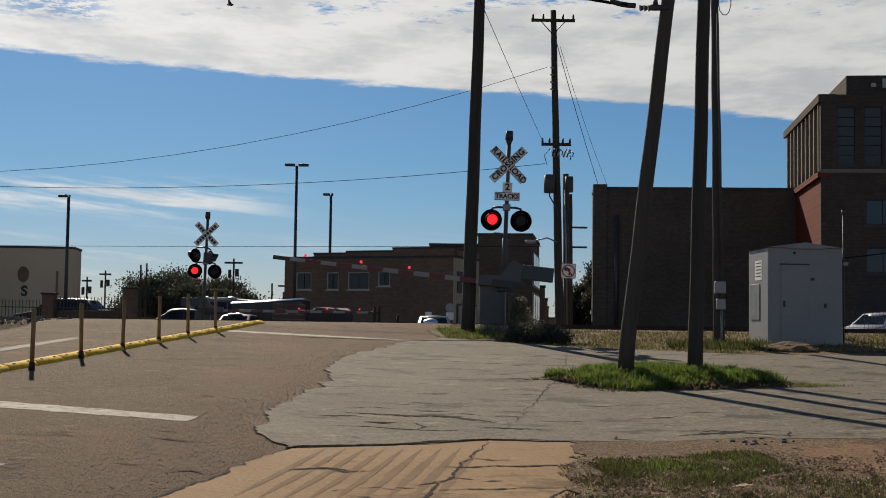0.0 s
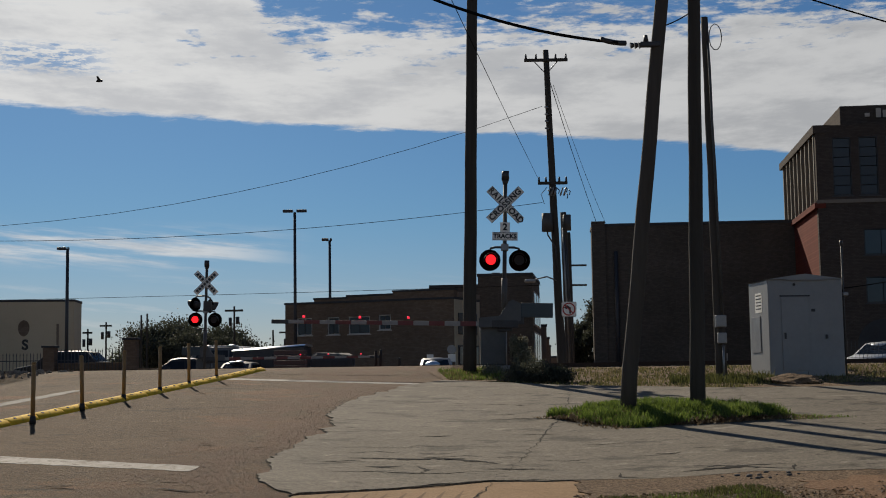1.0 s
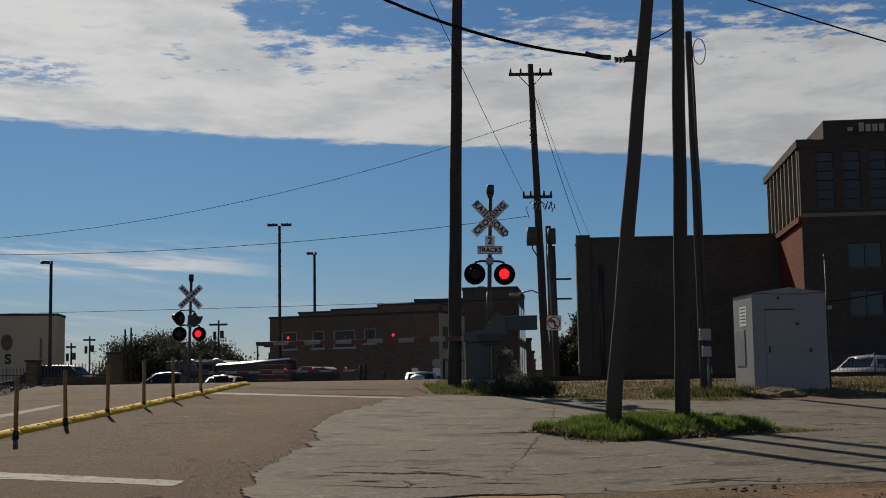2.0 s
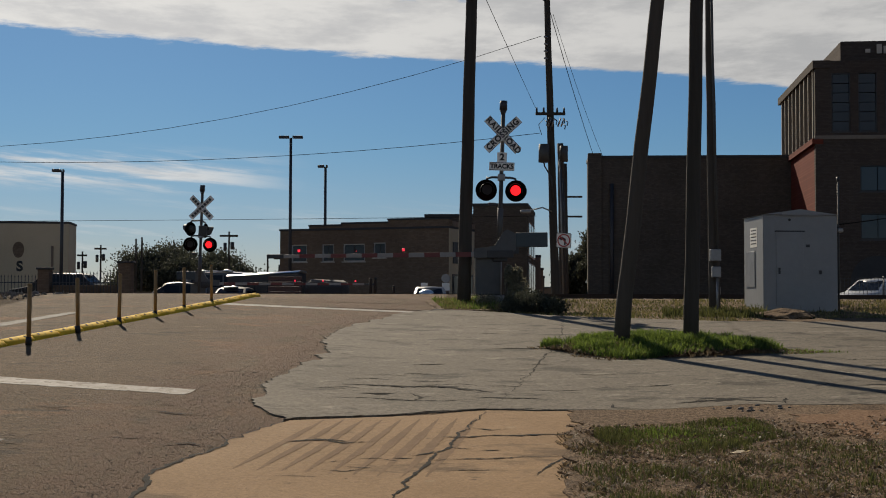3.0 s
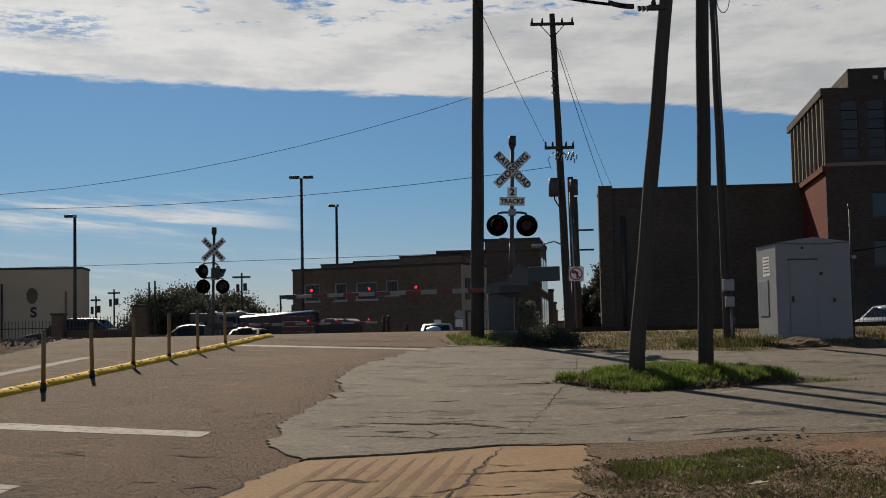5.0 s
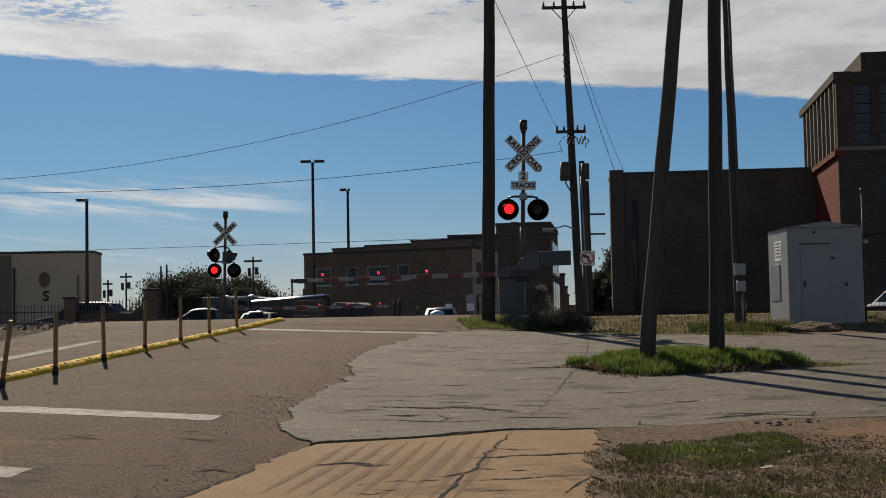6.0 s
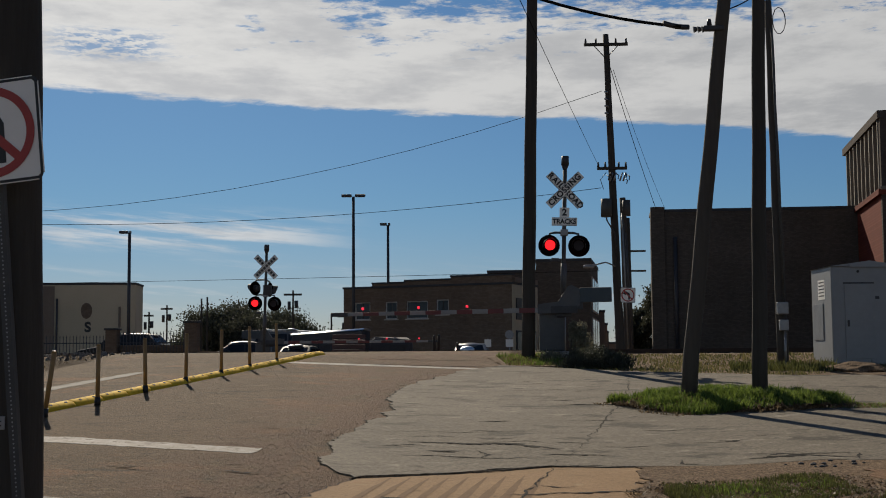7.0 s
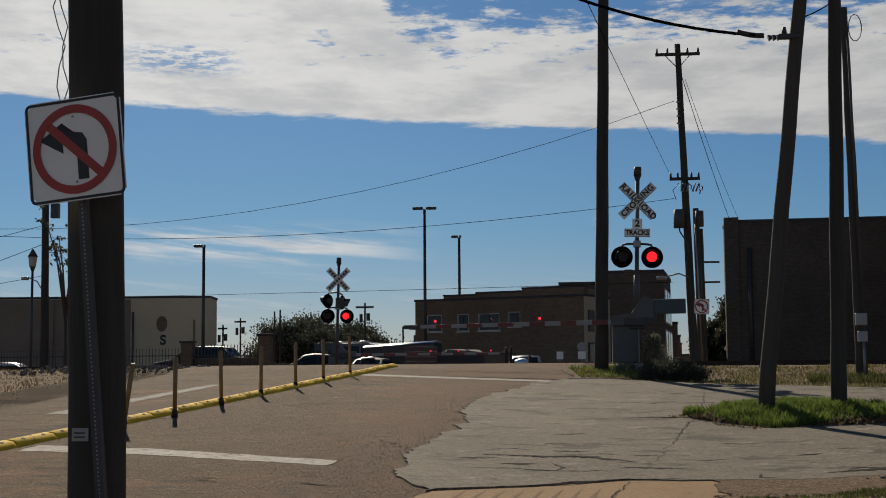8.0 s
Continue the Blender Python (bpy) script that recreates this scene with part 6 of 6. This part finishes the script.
# shallow metal domes added on the roofs, only to give points of sun glint
for keeper, at in ((shuttle, (0.55, -0.5, 2.08)), (glint_car, (-0.25, 0.22, 1.44)), (glint_car, (-0.3, -0.12, 1.46)), (shuttle, (-0.7, -0.5, 2.06))):
    bm = B()
    bmesh.ops.create_uvsphere(bm, u_segments=20, v_segments=10, radius=1.0, matrix=Matrix.Translation(at) @ Matrix.Diagonal((0.20, 0.20, 0.06, 1)))
    for f in bm.faces:
        f.smooth = True
    part("glint_cap", bm, BRIGHT_METAL, keeper, "small bright dome added for a sun glint")
moving_car = car(pose(0, 65.0, 0.75, 0, 0, 90), GREY_P, "grey car moving slowly behind the crossing", "sedan")
# metal dome added at the windscreen, shaped only to mirror the sun as a glint
bm = B()
bmesh.ops.create_uvsphere(bm, u_segments=32, v_segments=16, radius=1.0, matrix=Matrix.Translation((-0.55, 0.16, 1.08)) @ Matrix.Diagonal((0.32, 0.40, 0.24, 1)))
for f in bm.faces:
    f.smooth = True
part("glint_dome", bm, BRIGHT_METAL, moving_car, "bright dome added to make the car's sun glint")

# long bright trailer and a dark red utility trailer
rv = thing("travel_trailer", pose(-8.5, 66.2, 0.78, 0, -3.5, -4), "long low trailer with a bright sunlit metal roof", "trailer")
bm = B()
box(bm, -1.75, 1.8, -1.1, 1.1, 0.55, 2.2, 0.05)
part("body", bm, DARK_STEEL, rv)
bm, n = B(), 10
rows = [[bm.verts.new((x, -1.15 * math.cos(math.pi * i / n), 2.205 + 0.11 * math.sin(math.pi * i / n))) for i in range(n + 1)] for x in (-1.8, 1.85)]
for i in range(n):
    bm.faces.new((rows[0][i], rows[1][i], rows[1][i + 1], rows[0][i + 1])).smooth = True
bm.faces.new(rows[0][::-1]), bm.faces.new(rows[1])
bmesh.ops.recalc_face_normals(bm, faces=bm.faces[:])
part("roof", bm, BRIGHT_METAL, rv, "bright metal roof catching the sun")
for x in (-0.6, 0.3):
    w = part("wheel", rod(B(), (x, -1.12, 0.33), (x, -0.9, 0.33), 0.33, seg=18), RUBBER, rv)
    part("rim", rod(B(), (x, -1.14, 0.33), (x, -1.115, 0.33), 0.2, seg=14), STEEL, w)
part("window", box(B(), -1.3, -0.4, -1.12, -1.103, 1.3, 1.9), GLASS, rv)
part("window", box(B(), 0.2, 1.2, -1.12, -1.103, 1.3, 1.9), GLASS, rv)
ut = thing("utility_trailer", pose(-7.35, 63.6, 0.65), "dark red-brown slatted utility trailer", "trailer")
REDBOX = material("dull_red_paint", (0.075, 0.038, 0.034), (0.12, 0.065, 0.055), 0.7, grain=8, coarse=1.0, bump=0.1)
for k in range(7):
    part("side_slat", box(B(), -0.8, 0.8, -0.6, -0.55, 0.55 + 0.24 * k, 0.75 + 0.24 * k, 0.01), REDBOX, ut)
for x in (-0.8, 0.0, 0.76):
    part("upright", box(B(), x, x + 0.05, -0.548, -0.50, 0.4, 2.2), DARK_STEEL, ut)
part("bed", box(B(), -0.85, 0.85, -0.5, 0.7, 0.42, 0.52, 0.01), DARK_STEEL, ut)
for s in (-0.4, 0.4):
    part("wheel", rod(B(), (s, -0.62, 0.28), (s, -0.46, 0.28), 0.28, seg=16), RUBBER, ut)
# plain rounded block standing in for a dark truck body
cov = thing("truck_body_block", pose(-5.0, 64.5, 0.6), "plain dark block for a truck body beside the trailers", "heap")
bm = B()
box(bm, -1.5, 0.6, -0.6, 0.6, 0, 2.05, 0.30)
for v in bm.verts:
    v.co.z *= 1 + 0.08 * noise.noise(v.co * 2)
part("cover", bm, ROOF, cov)
tagged(link("lot_wall", box(B(), -26, -9.5, 84.0, 84.3, 0.5, 2.25, 0.02), BRICK_M), "low dark brick wall along the far lot", "wall", kind="structure")
# bollards and small signs beyond the tracks
for x, y, h in ((-2.60, 50, 0.80), (-2.42, 50, 0.83), (-1.72, 50, 0.52)):
    b = thing("bollard", pose(x, y, ground_z(x, y)), "dull brown marker bollard beyond the tracks", "bollard", "bollards beyond the tracks")
    part("tube", rod(B(), (0, 0, 0), (0, 0, h), 0.06, 0.055), RUST, b)
    part("cap", rod(B(), (0, 0, h), (0, 0, h + 0.05), 0.06, 0.02), BLACK, b)
for x, y, w in ((-0.77, 68, 0.34), (0.34, 68, 0.39)):
    s = thing("small_sign", pose(x, y, 0.6), "small pale sign plate on a post beyond the tracks", "road sign")
    part("post", rod(B(), (0, 0.03, -0.2), (0, 0.03, 2.05), 0.03), STEEL, s)
    part("plate", box(B(), -w / 2, w / 2, -0.01, 0.0, 1.63, 2.02, 0.002), SIGN_W, s)
part("plate", rod(B(), (0, -0.016, 2.26), (0, -0.004, 2.26), 0.23, seg=20), STEEL, s, "round grey plate")
# wire fence before the white car
wf = thing("wire_fence", pose(15.5, 52.0, 1.45), "dark welded wire fence in front of the lot", "fence")
for k in range(9):
    part("post", rod(B(), (k * 2.0, 0, -0.3), (k * 2.0, 0, 1.25), 0.03), DARK_STEEL, wf)
bm = B()
for k in range(110):
    box(bm, k * 0.15 - 0.006, k * 0.15 + 0.006, -0.006, 0.006, 0.1, 1.2)
for k in range(8):
    box(bm, 0, 16, 0.007, 0.017, 0.1 + 0.15 * k, 0.112 + 0.15 * k)
tagged(part("mesh", bm, DARK_STEEL, wf), kind="stuff")
# rubble and litter
rnd = random.Random(77)
bm = B()
for k in range(260):
    x, y = rnd.uniform(-15.5, -10.9), rnd.uniform(34.2, 39.5)
    s = rnd.uniform(0.02, 0.07)
    r = bmesh.ops.create_icosphere(bm, subdivisions=1, radius=s, matrix=Matrix.Translation((x, y, ground_z(x, y) + 0.02)) @ Euler((rnd.random() * 6, rnd.random() * 6, 0)).to_matrix().to_4x4() @ Matrix.Diagonal((1.5, 1, 0.3, 1)))
tagged(link("rubble", bm, STONE), "broken pale stones on the far verge", "rubble", kind="stuff")
bm = B()
for k in range(16):
    x, y = 3.45 + rnd.gauss(0, 0.22), 14.6 + rnd.gauss(0, 0.14)
    bmesh.ops.create_icosphere(bm, subdivisions=1, radius=rnd.uniform(0.01, 0.035), matrix=Matrix.Translation((x, y, ground_z(x, y) + 0.02)) @ Matrix.Diagonal((1.3, 1, 0.7, 1)))
tagged(link("rubble", bm, ROOF), "crumbs of broken black asphalt", "rubble", kind="stuff")


def scatter_stones(places, r0, r1, mat, label, seed):
    """Many small angular stones in one mesh. places: a function of the generator that gives x, y or None."""
    rnd, verts, faces = random.Random(seed), [], []
    for spot in places(rnd):
        x, y = spot
        r, a, z = rnd.uniform(r0, r1) * rnd.uniform(0.5, 1.0), rnd.uniform(0, 6.28), ground_z(x, y)
        ring = [(x + r * rnd.uniform(0.7, 1.2) * math.cos(a + 1.57 * k), y + r * rnd.uniform(0.7, 1.2) * math.sin(a + 1.57 * k), z + r * rnd.uniform(0.05, 0.35)) for k in range(4)]
        i = len(verts)
        verts += ring + [(x, y, z + r * rnd.uniform(0.5, 1.0)), (x, y, z - 0.3 * r)]
        faces += [(i + k, i + (k + 1) % 4, i + 4) for k in range(4)] + [(i + (k + 1) % 4, i + k, i + 5) for k in range(4)]
    me = bpy.data.meshes.new("gravel")
    me.from_pydata(verts, [], faces)
    me.materials.append(mat)
    tagged(new("gravel", me), label, "gravel", kind="stuff")


def shoulder(rnd):
    for k in range(5200):
        ey = 8.2 + 10.0 * rnd.random() ** 1.3
        ex = float(np.interp(ey, [p[1] for p in EDGE], [p[0] for p in EDGE]))
        yield ex - 0.05 - abs(rnd.gauss(0, 0.95)), ey


def far_shoulder(rnd):
    for k in range(1100):
        ey = rnd.uniform(17.5, 31.0)
        ex = float(np.interp(ey, [p[1] for p in EDGE], [p[0] for p in EDGE]))
        yield ex - 0.05 - abs(rnd.gauss(0, 0.35)), ey


def kerb_dust(rnd):
    for k in range(420):
        y = rnd.uniform(17, 33)
        yield -7.78 + (y - 14.9) * 0.1239 + 0.2 + abs(rnd.gauss(0, 0.3)), y


def crumbs(rnd):
    for k in range(520):
        yield rnd.gauss(3.4, 0.6), rnd.gauss(14.7, 0.2)


PEBBLE = leaf_material("broken_road_stone", (0.12, 0.08, 0.052), (0.26, 0.18, 0.12), 0.0)
scatter_stones(shoulder, 0.004, 0.013, PEBBLE, "loose brown road stones beside the driveway", 81)
scatter_stones(far_shoulder, 0.005, 0.015, PEBBLE, "loose brown road stones along the apron edge", 82)
scatter_stones(kerb_dust, 0.005, 0.014, PEBBLE, "small stones swept against the lane divider", 83)
scatter_stones(crumbs, 0.006, 0.022, PEBBLE, "crumbled stones between apron and verge", 84)
bm = B()
v = [bm.verts.new((0.15 * (i % 4) / 3 - 0.075 + rnd.uniform(-0.01, 0.01), 0.10 * (i // 4) / 2 - 0.05, 0.03 + rnd.uniform(0, 0.04))) for i in range(12)]
for j in range(2):
    for i in range(3):
        bm.faces.new((v[j * 4 + i], v[j * 4 + i + 1], v[j * 4 + i + 5], v[j * 4 + i + 4]))
bmesh.ops.solidify(bm, geom=bm.faces[:], thickness=0.004)
o = link("crumpled_paper", bm, material("yellowed_paper", (0.70, 0.60, 0.42), (0.82, 0.74, 0.58), 0.8, grain=6, coarse=1.5, bump=0.1))
o.matrix_basis = pose(2.59, 11.42, ground_z(2.59, 11.42) + 0.06, -6, 0, 10)
tagged(o, "crumpled pale paper lying in the weeds", "litter")
# a bird crossing the sky
bird = thing("bird", pose(-18.6, 60, 15.1), "small dark bird in flight", "bird")
bm = B()
bmesh.ops.create_icosphere(bm, subdivisions=2, radius=0.1, matrix=Matrix.Diagonal((1.7, 0.7, 0.6, 1)))
part("body", bm, BLACK, bird)
for s in (-1, 1):
    bm = B()
    bm.faces.new([bm.verts.new(p) for p in ((-0.08, s * 0.04, 0.03), (0.08, s * 0.04, 0.03), (0.02, s * 0.34, 0.16), (-0.06, s * 0.30, 0.15))])
    bmesh.ops.solidify(bm, geom=bm.faces[:], thickness=0.01)
    part("wing", bm, BLACK, bird)


# ---- what moves ----
def motions():
    f = 1 / FPS

    def flash(lens, x, y, z, on, off, lit):
        """Rows for a lens that turns its lit face forward at frames on and away at frames off of a cycle of 35.5 frames."""
        rows, a = [(0.0, pose(x, y, z, 0, 0, 0 if lit else 180))], 0 if lit else 180
        for cyc in range(8):
            for start in sorted((on, off)):
                k = round(cyc * 35.5 + start)
                if k + 3 > 240:
                    continue
                for j in range(4):
                    if k + j > 0:
                        rows.append(((k + j) * f, pose(x, y, z, 0, 0, a + 60 * j)))
                a += 180
        rows.append((8.0, pose(x, y, z, 0, 0, a)))
        walk(lens, rows)

    for lens in LENSES["left"]:
        flash(lens, 0, -0.175, 0, 27, 6, True)
    for lens in LENSES["right"]:
        flash(lens, 0, -0.175, 0, 9, 25, False)
    p = near_lamps[1].matrix_basis.translation
    flash(near_lamps[1], p.x, p.y, p.z, 27, 6, True)
    walk(near_arm, [(t, pose(0, 0, 1.30, 0, a, 0)) for t, a in ((0, 5.9), (0.25, 5.1), (0.5, 4.2), (0.75, 3.0), (1.0, 1.5), (1.25, 0.5), (1.5, -0.1), (2.0, -0.6), (5.0, -0.8), (8.0, -0.8))])
    walk(moving_car, [(t, pose(x, 65.0, 0.94, 0, 0, 90)) for t, x in ((0, -0.45), (3.5, -0.47), (4.5, -0.65), (5.5, -0.92), (6.5, -1.34), (7.0, -1.57), (8.0, -2.42))])
    walk(bird, [(0, pose(-10, 60, 16.5)), (1.5, pose(-18.6, 60, 15.1)), (3.0, pose(-27, 60, 15.6)), (8.0, pose(-58, 62, 18))])


motions()
